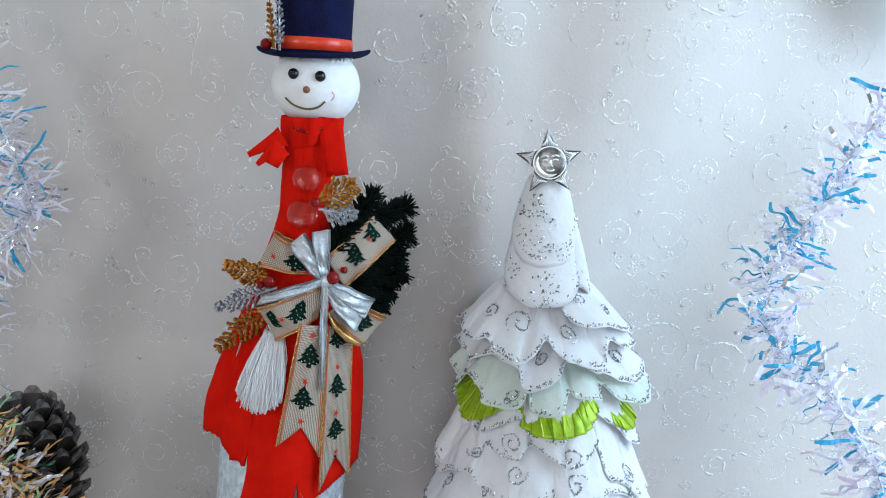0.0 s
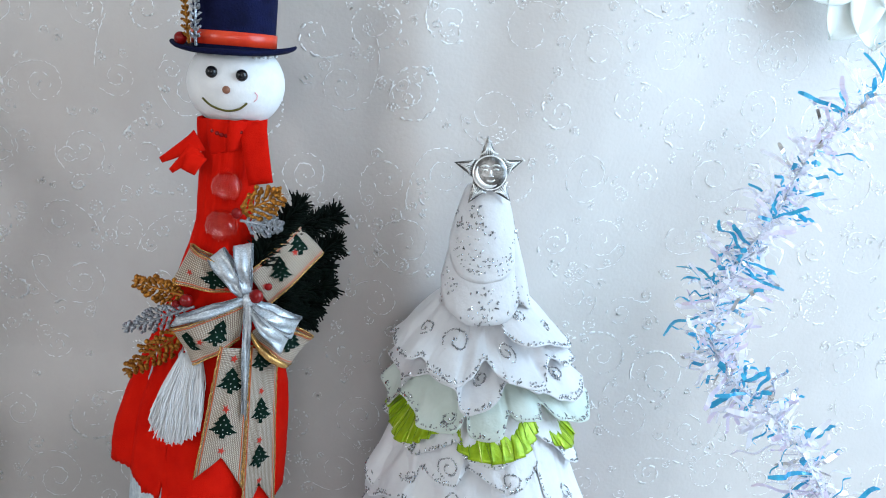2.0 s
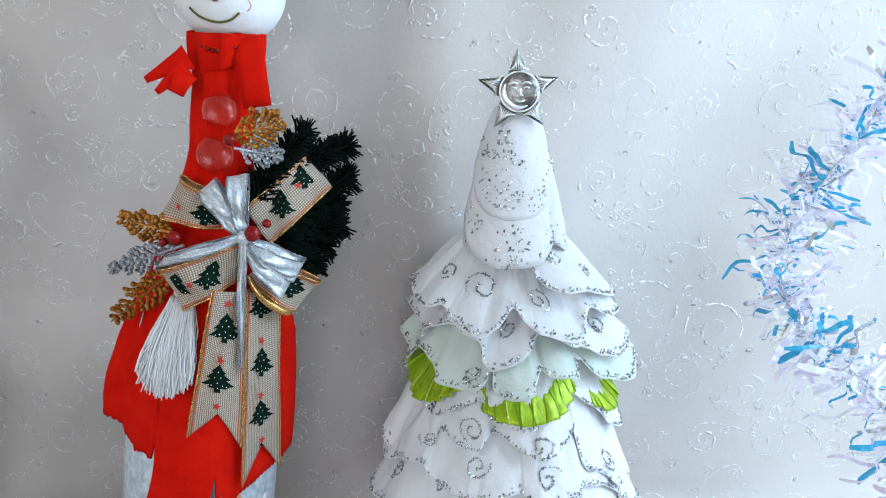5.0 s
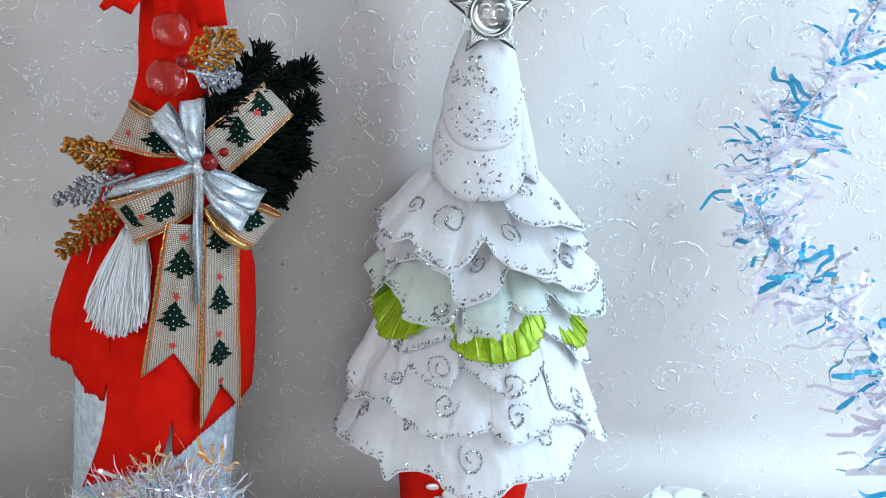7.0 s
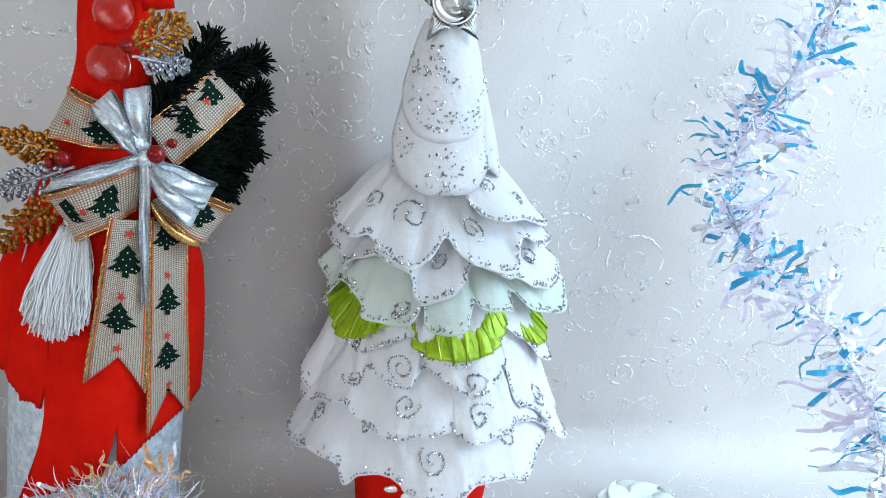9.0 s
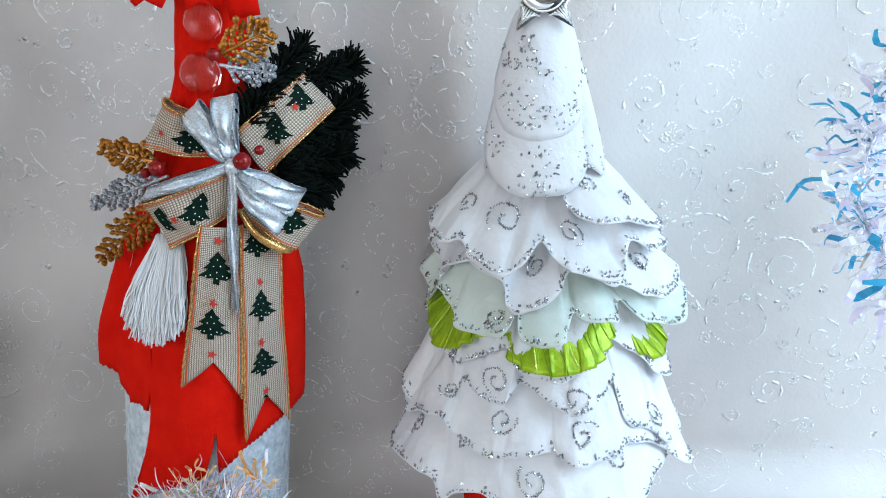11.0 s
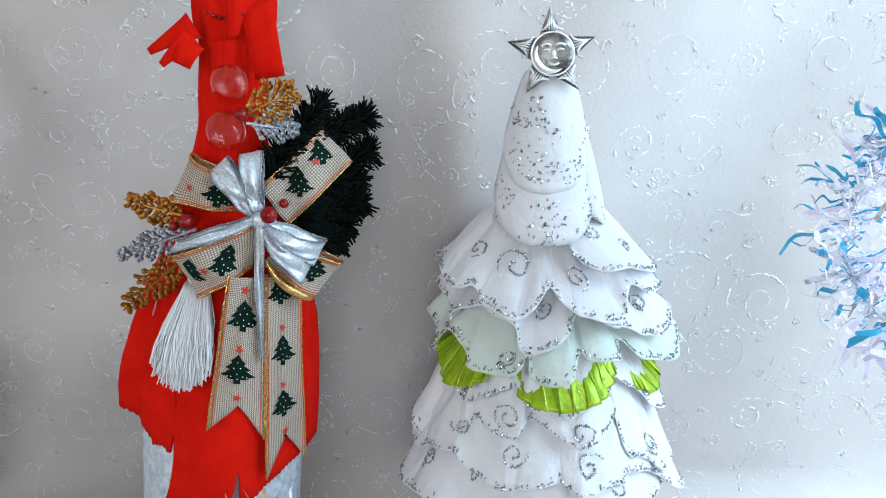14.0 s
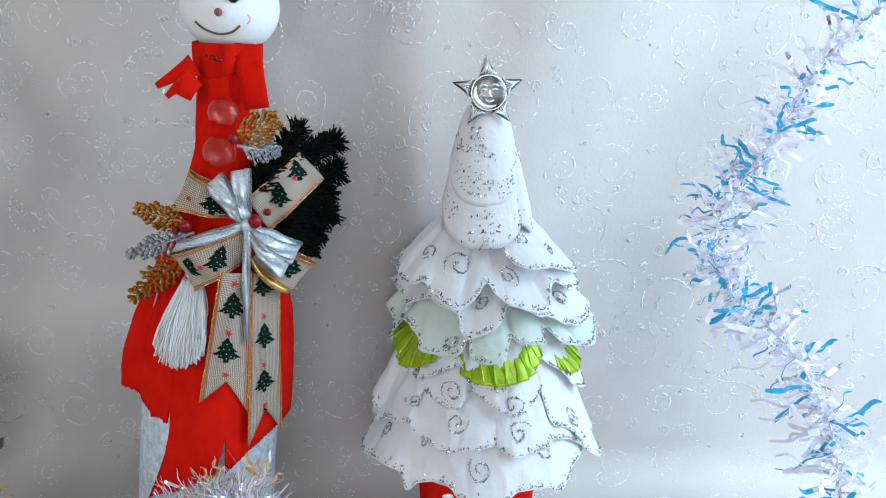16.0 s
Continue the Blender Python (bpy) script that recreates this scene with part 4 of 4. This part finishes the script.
# tiers from the crown down: neck height and radius, hem, seed, curls as (degrees, height in mm, size in mm), felt
TIERS = (
    (0.974, 0.018, [(-96, 50, 940), (-84, 54.6, 939), (-71, 54, 935), (-56, 54, 936), (-51, 50, 938), (-42, 52, 933), (-26, 56, 929), (-18, 57, 929), (-10, 54, 933), (-4, 43, 941), (1, 47, 937), (8, 52, 932),
                    (17, 55.5, 930), (27, 56.5, 926), (42, 54, 926), (52, 49, 938), (62, 54, 932), (78, 59, 931), (92, 57, 936)], 1, [(-62, 952, 4.6), (-27, 948, 7.0), (17, 944, 5.3)], "white_felt"),
    (0.958, 0.018, [(-90, 49, 915), (-75, 50, 908), (-69, 50, 916), (-54, 50, 926), (-41, 50, 929), (-28, 51.5, 926), (-21, 53.5, 922), (-17, 56, 914), (-10, 56.5, 912), (-3, 56.5, 916), (5, 54, 923), (14, 49, 929),
                    (23, 51, 926), (30, 53, 922), (41, 53, 921), (58, 58, 911), (76, 68, 909), (90, 67, 916)], 2, [(-5, 929, 4.4), (66, 925, 4.2), (46, 934, 3.6)], "white_felt"),
    (0.944, 0.024, [(-97, 55, 901), (-88, 56, 895), (-80, 51, 903), (-64, 52, 911), (-52, 55, 906), (-42, 57.5, 900), (-33, 58.5, 899), (-22, 58.5, 901), (-15, 55, 906), (-12, 48, 914), (-10, 56, 901), (-5, 60.5, 899),
                    (2, 61.5, 901), (9, 57, 905), (16, 50, 910), (19, 54, 908), (25, 56, 907), (36, 55, 905), (45, 48, 911), (51, 55, 902), (64, 63, 896), (77, 71, 896), (90, 69, 906)], 3, [(-25, 907, 3.6), (-28, 903, 2.2)], "mint_felt"),
    (0.914, 0.039, [(-90, 51, 880), (-76, 52, 877), (-59, 53, 876), (-45, 54, 878), (-34, 55, 885), (-23, 51, 892), (-18, 52, 890), (-12, 55.5, 885), (-4, 58, 881), (7, 59, 880), (16, 58, 883), (30, 52, 888),
                    (42, 48, 892), (51, 52, 885), (63, 60, 873), (78, 67, 864), (92, 64, 868)], 4, [(-54, 881, 2.9), (66, 880, 3.8)], "white_felt"),
    (0.904, 0.041, [(-98, 63, 860), (-85, 68, 850), (-78, 63, 842), (-62, 60, 850), (-51, 58, 860), (-41, 54, 871), (-29, 59.5, 868), (-17, 60.5, 869), (-10, 53, 876), (-1, 59, 871), (9, 62.5, 866), (18, 62.5, 867),
                    (30, 57, 872), (37, 53, 874), (43, 58, 854), (52, 61, 846), (72, 70, 830), (86, 72, 832)], 5, [(-24, 877, 5.6), (13, 872, 4.9), (-74, 851, 3.8), (62, 850, 5.3)], "white_felt"),
    (0.888, 0.043, [(-98, 66, 842), (-85, 69, 837), (-61, 66, 848), (-48, 64, 854), (-43, 63, 849), (-34, 64.5, 844), (-25, 66.5, 842), (-18, 67, 843), (-8, 66, 845), (1, 63, 848), (4, 65, 846), (12, 67.5, 843),
                    (20, 67.5, 842), (30, 66, 842), (44, 61, 843), (62, 67, 831), (78, 79, 816), (92, 72, 828)], 6, [(-20, 859, 5.6), (17, 854, 5.8), (-49, 865, 3.2)], "white_felt"),
    (0.868, 0.046, [(-98, 70, 824), (-85, 75, 817), (-72, 74.5, 819), (-55, 74, 825), (-47, 72, 823), (-39, 74.5, 815), (-35, 70, 820), (-27, 67, 823), (-19, 70.5, 820), (-11, 72.5, 817), (-3, 74.5, 816), (6, 74.5, 818),
                    (16, 72.5, 821), (26, 70, 819), (40, 69.5, 813), (52, 68, 820), (70, 66, 824), (88, 64, 826)], 7, [(-65, 839, 4.8), (-5, 833, 6.3), (34, 837, 4.8), (-37, 842, 2.7)], "white_felt"),
)
LIME = [(-90, 54.8, 892), (-76, 55.8, 887), (-66, 57.3, 883), (-53, 57.3, 884), (-42, 55.8, 890), (-26, 48.8, 898), (-19, 53.8, 890), (-9, 57.8, 885), (4, 59.8, 884), (21, 58.8, 886), (38, 50.8, 892), (48, 48.8, 894), (56, 55.8, 883), (72, 62.8, 876), (88, 61.8, 882)]


def ruffled_tree():
    t = thing("tabletop_tree", (TX, TY, TABLE), "white ruffled felt tabletop tree with silver glitter in a red pot", "christmas tree")
    part("pot", lathe(bmesh.new(), [(0.001, 0.032), (0.004, 0.035), (0.06, 0.0400), (0.068, 0.0410), (0.070, 0.0400), (0.070, 0.032)], (TX, TY, TABLE), (TX, TY, TABLE + 1), 48), "red_felt", t, "red felt-covered pot")
    for x, z, w, h in ((-0.021, 0.796, 0.0046, 0.0022), (-0.012, 0.794, 0.005, 0.0035), (-0.018, 0.790, 0.003, 0.0012)):
        th = math.asin(x / 0.038)
        bm = bmesh.new()
        ball(bm, (TX + x, TY - 0.0410 * math.cos(th), z), 1, (w, 0.0012, h), 12, 8)
        part("pot_charm", bm, "enamel", t, "small white and silver charm")
    part("core", lathe(bmesh.new(), [(0.0, 0.050), (0.06, 0.040), (0.15, 0.018), (0.225, 0.010)], (TX, TY, 0.810), (TX - 0.0065, TY, 1.05), 40), "white_felt", t, "white felt cone inside")
    for z0, r0, hem, seed, curls, mat in TIERS:
        ruffle(t, Skirt(z0, r0, hem, seed, tuck={1: 0.60, 2: 0.25, 3: 0.20}.get(seed), flare=0.0018 if mat == "mint_felt" else 0.0008), 30 + seed, curls, mat,
               label="pale mint felt ruffle edged with silver glitter" if mat == "mint_felt" else "white felt ruffle edged with silver glitter")
    # the top ruffle's lobe laid over its side
    ruffle(t, Skirt(0.975, 0.022, [(4, 27, 966), (12, 35, 960), (14, 41, 957), (19, 47, 953), (26, 52, 951), (38, 54, 950), (62, 55, 944), (86, 57, 938), (104, 54, 944), (120, 48, 955)], 41, 14, wrap=False, tuck=0.60), 71,
           [(33, 964, 4.2), (62, 955, 3.4)], cols=200)
    # folded foil under the mint lobes
    foil = Skirt(0.912, 0.034, LIME, 50, 90, 0.0005)
    bm = bmesh.new()
    grid(bm, [[foil.point(k / 520, 0.01 + 0.99 * i / 14) + Vector((0, 0, 0.0004 * (k % 9 == 0))) for k in range(521)] for i in range(15)])
    thicken(part("lime_ribbon", bm, "lime", t, "pleated lime green foil ribbon"), 0.0004)
    # thin lines that paint fold shade and crease glints onto the foil
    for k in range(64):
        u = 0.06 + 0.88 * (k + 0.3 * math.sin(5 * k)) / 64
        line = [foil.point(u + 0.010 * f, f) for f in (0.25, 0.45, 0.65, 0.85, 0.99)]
        part("pleat_tone", sweep(bmesh.new(), [p + Vector((p.x - TX, p.y - TY, 0)).normalized() * 0.0004 for p in line], 0.00022 + 0.00012 * (k % 3), 4), "lime_shine" if k % 4 == 0 else "lime_shade", t, "pleat line with painted light on the lime foil")
    # smooth crown of overlapping petals
    for th0, zb, half, r1, lift in ((1.35, 0.966, 0.85, 0.0345, 0.0), (-1.0, 0.966, 1.0, 0.0262, 0.0004), (2.6, 0.970, 1.2, 0.030, 0.0), (-2.6, 0.97, 1.2, 0.028, 0.0), (-0.03, 0.9595, 1.25, 0.0290, 0.0016), (-0.05, 0.984, 1.3, 0.0268, 0.0036)):
        bm = bmesh.new()
        rows = []
        for i in range(19):
            row = []
            for j in range(25):
                w = 2 * j / 24 - 1
                th = th0 + half * w
                z1 = zb + 0.024 * abs(w) ** 2.6
                s = i / 18
                z = 1.0385 + (z1 - 1.0385) * s
                f = (1.0385 - z) / (1.0385 - 0.9565)
                r = (0.0066 + (r1 - 0.0066) * f ** 0.70 + lift) * (1 if abs(th0) < 0.5 else 0.72 + 0.28 * min(1, 1.5 * (1 - abs(w))))
                r += 0.0007 * f * noise.noise((2.2 * w + 7 * zb * 9, 3 * s, th0))
                row.append(Vector((0.0672 + r * math.sin(th), 0.5225 - r * math.cos(th), z + 0.0016 * s * noise.noise((3 * w, zb * 90, 2.0)))))
            rows.append(row)
        grid(bm, rows)
        ob = part("petal", bm, "white_felt", t, "smooth white felt petal with silver flecks")
        thicken(ob, 0.0009)
        rnd = random.Random(int(zb * 1e4))
        bm = bmesh.new()
        for _ in range(17 if abs(th0) < 0.5 else 9):
            i0, j0 = rnd.randint(5, 17), rnd.randint(3, 21)
            for _ in range(rnd.randint(5, 12)):
                i, j = max(1, min(18, i0 + rnd.randint(-1, 1))), max(0, min(24, j0 + rnd.randint(-2, 2)))
                p = rows[i][j].lerp(rows[i - 1][j], rnd.random()).lerp(rows[i][max(0, j - 1)], rnd.random())
                glitter(bm, p, Vector((p.x - 0.067, p.y - 0.5225, 0)).normalized(), rnd, 0.00095)
        part("fleck_dust", bm, "bead", ob, "silver glitter flecks", False)
    star_topper(t)


ruffled_tree()


# ---- tinsel ----
def tinsel(name, spine, length, count, mixture, label, seed, core=900, wire=True, place=None, thin=1.0, wild=0.0, broad=1.0):
    """A garland: a twisted wire set all round with wavy strips of film."""
    rnd = random.Random(seed)
    line = spline(spine, 240)
    g = thing(name, place or spine[-1], label, "tinsel garland", "tinsel garlands")
    if wire:
        part("wire", sweep(bmesh.new(), line, 0.0006, 5), "wire", g, "twisted silver wire")
    sets = {k: bmesh.new() for k, _ in mixture}

    def pick():
        x = rnd.random() * sum(w for _, w in mixture)
        for k, w in mixture:
            x -= w
            if x <= 0:
                return k
        return mixture[0][0]

    def film(bm, p, d, long, wide, wave, steps):
        side = d.cross(Vector([rnd.uniform(-1, 1) for _ in range(3)])).normalized()
        lift = d.cross(side)
        ph, vs = rnd.uniform(0, 6), []
        bend = Vector([rnd.uniform(-0.3, 0.3) for _ in range(3)]) * long * (1 + 0.4 * wild)
        for k in range(steps + 1):
            f = k / steps
            c = p + d * long * f + bend * f * f + side * wave * math.sin(ph + f * (11 + wild)) * f + lift * wave * 0.5 * math.cos(ph + f * 5) * f
            w = wide * (0.35 + 0.65 * min(1, 1.6 * f)) * (1 if f < 0.97 else 0.6)
            vs.append((bm.verts.new(c - lift * w / 2), bm.verts.new(c + lift * w / 2)))
        for a, b in zip(vs, vs[1:]):
            bm.faces.new((a[0], a[1], b[1], b[0]))

    for n in range(count):
        u = rnd.random() * 239
        i = int(u)
        t = (line[i + 1] - line[i]).normalized()
        p = line[i].lerp(line[i + 1], u - i)
        o = Matrix.Rotation(rnd.uniform(0, 6.283), 3, t) @ t.orthogonal().normalized()
        d = (o + t * rnd.uniform(-0.5, 0.5) + wild * Vector([rnd.uniform(-1, 1) for _ in range(3)])).normalized()
        k = pick()
        long = length * rnd.uniform(0.5, 1.1)
        film(sets[k], p, d, long, rnd.uniform(0.0012, 0.0024) * thin * broad, rnd.uniform(0.0014, 0.0032) * (1 + 0.4 * wild), 12 if not wild else 15)
    for n in range(core):
        u = rnd.random() * 239
        i = int(u)
        p = line[i].lerp(line[i + 1], u - i)
        d = Vector([rnd.uniform(-1, 1) for _ in range(3)]).normalized()
        film(sets[mixture[0][0]] if n % 3 else sets["film_silver"], p, d, length * rnd.uniform(0.12, 0.42), 0.0011 * thin, 0.0005, 3)
    names = {"film": "clear iridescent film strips", "film_blue": "cyan-blue film strips", "film_lilac": "lilac film strips", "film_gold": "amber film strips", "film_green": "green film strips", "film_silver": "mirror film strips"}
    for k, bm in sets.items():
        me = bpy.data.meshes.new("film_fringe")
        bm.to_mesh(me)
        bm.free()
        me.materials.append(M[k])
        ob = new("film_fringe", me)
        ob.parent, ob.matrix_parent_inverse = g, Matrix.Translation(-g.location)
        tagged(ob, names[k], kind="stuff")
    return g


tinsel("tinsel_garland", [(0.330, 0.50, 1.16), (0.262, 0.468, 1.100), (0.231, 0.460, 1.069), (0.213, 0.452, 1.040), (0.196, 0.447, 1.018), (0.182, 0.44, 0.999), (0.174, 0.425, 0.978), (0.177, 0.408, 0.964),
                          (0.193, 0.392, 0.951), (0.204, 0.372, 0.934), (0.208, 0.353, 0.915), (0.208, 0.34, 0.89), (0.205, 0.33, 0.84), (0.20, 0.33, 0.775), (0.25, 0.34, 0.752)],
       0.0240, 700, [("film", 4.2), ("film_lilac", 1.7), ("film_blue", 2.3), ("film_silver", 0.6)], "iridescent white tinsel garland with cyan and lilac glints", 3, 1300, place=(0.25, 0.34, TABLE), broad=1.25)
tinsel("tinsel_garland", [(-0.35, 0.55, 1.16), (-0.300, 0.55, 1.08), (-0.280, 0.55, 1.03), (-0.274, 0.55, 0.995), (-0.315, 0.55, 0.95), (-0.318, 0.55, 0.90), (-0.33, 0.545, 0.83), (-0.34, 0.54, 0.755)],
       0.026, 700, [("film", 5), ("film_lilac", 1.5), ("film_blue", 1.0), ("film_silver", 1.0)], "grey-white iridescent tinsel garland hung before the cloth", 9, 700, place=(-0.34, 0.54, TABLE))
tinsel("tinsel_pile", [(-0.34, 0.48, 0.79), (-0.29, 0.475, 0.795), (-0.25, 0.47, 0.785), (-0.21, 0.46, 0.770), (-0.17, 0.455, 0.782), (-0.13, 0.452, 0.794), (-0.10, 0.45, 0.810), (-0.080, 0.450, 0.819), (-0.062, 0.452, 0.812), (-0.055, 0.455, 0.785)],
       0.0195, 8500, [("film", 5), ("film_lilac", 1.8), ("film_green", 0.4), ("film_gold", 0.4), ("film_silver", 2.6), ("film_blue", 0.5)], "pile of shiny iridescent tinsel lying on the cloth", 14, 1800, place=(-0.1, 0.45, TABLE), thin=0.26, wild=1.6)
tinsel("tinsel_tuft", [(-0.098, 0.462, 0.822), (-0.085, 0.460, 0.828), (-0.070, 0.460, 0.831), (-0.055, 0.462, 0.832)], 0.017, 30, [("film_gold", 5), ("film", 1), ("film_silver", 0.2)], "amber and cream tinsel ends resting on the tinsel pile", 33, 0, wire=False, place=(-0.08, 0.46, 0.81))
tinsel("tinsel_tuft", [(-0.33, 0.490, 0.885), (-0.290, 0.488, 0.875), (-0.272, 0.486, 0.855), (-0.262, 0.485, 0.835), (-0.25, 0.482, 0.815), (-0.235, 0.480, 0.80), (-0.24, 0.478, 0.765)],
       0.026, 760, [("film_gold", 5), ("film", 3), ("film_green", 1.5), ("film_silver", 1)], "amber and green tinsel tuft round the pine cone", 21, 300, place=(-0.27, 0.485, TABLE))


# ---- pine cone ----
def pine_cone(centre, radius, tall):
    c = thing("pine_cone", (centre[0], centre[1], TABLE), "dark brown pine cone with paler grey scale tips", "pine cone")
    a0 = Vector((centre[0], centre[1], centre[2] - tall / 2))
    part("core", lathe(bmesh.new(), [(0, radius * 0.4), (tall * 0.3, radius * 0.62), (tall * 0.7, radius * 0.45), (tall, radius * 0.1)], a0, a0 + Vector((0.02, 0, 1)), 20), "cone", c)
    bm = bmesh.new()
    rows = []
    for i in range(7):
        f = i / 6
        w = 0.0085 * math.sin(math.pi * (0.18 + 0.72 * f)) ** 0.8
        rows.append([Vector((w * (2 * j / 4 - 1), 0.017 * f, 0.0045 * f * f + 0.0022 * (1 - (2 * j / 4 - 1) ** 2))) for j in range(5)] )
    grid(bm, rows)
    grid(bm, [[p + Vector((0, -0.0004, -0.0018)) for p in row] for row in rows])
    me = bpy.data.meshes.new("scale")
    bm.to_mesh(me)
    bm.free()
    me.materials.append(M["cone"])
    me.materials.append(M["cone_tip"])
    for p in me.polygons:
        if p.center.y > 0.0118:
            p.material_index = 1
    rnd = random.Random(4)
    n = 96
    for k in range(n):
        f = (k + 0.5) / n
        a = k * 2.39996
        r = radius * (0.30 + 0.42 * math.sin(math.pi * (0.12 + 0.80 * f)))
        h = tall * f
        q = Matrix.Translation(a0 + Vector((0.02 * h + r * math.cos(a) * 0.8, r * math.sin(a) * 0.8, h))) @ Matrix.Rotation(a - math.pi / 2, 4, "Z") @ Matrix.Rotation(radians(-25 + 85 * f + rnd.uniform(-8, 8)), 4, "X")
        s = 0.55 + 0.6 * math.sin(math.pi * (0.15 + 0.7 * f))
        ob = new("scale", me)
        ob.parent = c
        ob.matrix_parent_inverse = Matrix.Translation(-c.location)
        ob.matrix_basis = q @ Matrix.Diagonal((s, s, s, 1))


pine_cone((-0.267, 0.515, 0.828), 0.034, 0.085)


# ---- white fabric flowers ----
def fabric_flower(name, centre, facing, radius, petals, label, stand, wide=0.30, cup=0.28):
    f = thing(name, stand, label, "fabric flower")
    q = Vector(facing).to_track_quat("Z", "Y").to_matrix()
    rnd = random.Random(petals)
    for k in range(petals):
        a = 2 * math.pi * k / petals + rnd.uniform(-0.1, 0.1)
        bm = bmesh.new()
        rows = []
        for i in range(13):
            u = i / 12
            w = radius * wide * math.sin(math.pi * min(1, 0.08 + 0.92 * u)) ** 0.7
            rows.append([Vector(centre) + q @ (Matrix.Rotation(a, 3, "Z") @ Vector((radius * (0.08 + 0.92 * u), w * (2 * j / 8 - 1), radius * (cup * math.sin(u * 2.2) + 0.10 * (2 * j / 8 - 1) ** 2)))) for j in range(9)])
        grid(bm, rows)
        ob = part("petal", bm, "petal", f)
        thicken(ob, 0.0006)
    part("centre", ball(bmesh.new(), Vector(centre) + q @ Vector((0, 0, radius * 0.1)), radius * 0.13, (1, 1, 0.7)), "petal", f)


fabric_flower("hanging_flower", (0.320, 0.571, 1.188), (-0.1, -1, -0.10), 0.056, 9, "white fabric flower pinned on the cloth", (0.322, 0.578, 1.182), 0.34, 0.12)
fabric_flower("lying_flower", (0.216, 0.530, 0.7420), (0.0, -0.10, 1), 0.029, 7, "white fabric flower lying on the cloth", (0.216, 0.530, TABLE), 0.52, 0.32)


# ---- windows ----
# unseen window, added to go with the back fill lamp
def add_fill_window(y, x0, x1, z0, z1):
    w = thing("fill_window", ((x0 + x1) / 2, y, z0), "white painted window frame, out of view", "window", kind="structure")
    for lo, hi in (((x0, y - 0.03, z0), (x1, y + 0.03, z0 + 0.04)), ((x0, y - 0.03, z1 - 0.04), (x1, y + 0.03, z1)),
                   ((x0, y - 0.03, z0 + 0.041), (x0 + 0.04, y + 0.03, z1 - 0.041)), ((x1 - 0.04, y - 0.03, z0 + 0.041), (x1, y + 0.03, z1 - 0.041))):
        part("window_frame", box(bmesh.new(), lo, hi, 0.004), "frame", w, smooth=False)


add_fill_window(Y0 - 0.10, -0.85, 0.35, 1.05, 2.05)


def window(name, x, y0, y1, z0, z1):
    w = thing(name, (x, (y0 + y1) / 2, z0), "white painted window frame, out of view", "window", kind="structure")
    for lo, hi in (((x - 0.03, y0, z0), (x + 0.03, y1, z0 + 0.04)), ((x - 0.03, y0, z1 - 0.04), (x + 0.03, y1, z1)),
                   ((x - 0.03, y0, z0 + 0.041), (x + 0.03, y0 + 0.04, z1 - 0.041)), ((x - 0.03, y1 - 0.04, z0 + 0.041), (x + 0.03, y1, z1 - 0.041))):
        part("window_frame", box(bmesh.new(), lo, hi, 0.004), "frame", w, smooth=False)


window("window_1", X1 + 0.10, 0.02, 0.58, 0.90, 1.62)
window("window_2", X0 - 0.10, -1.18, -0.56, 1.05, 1.85)
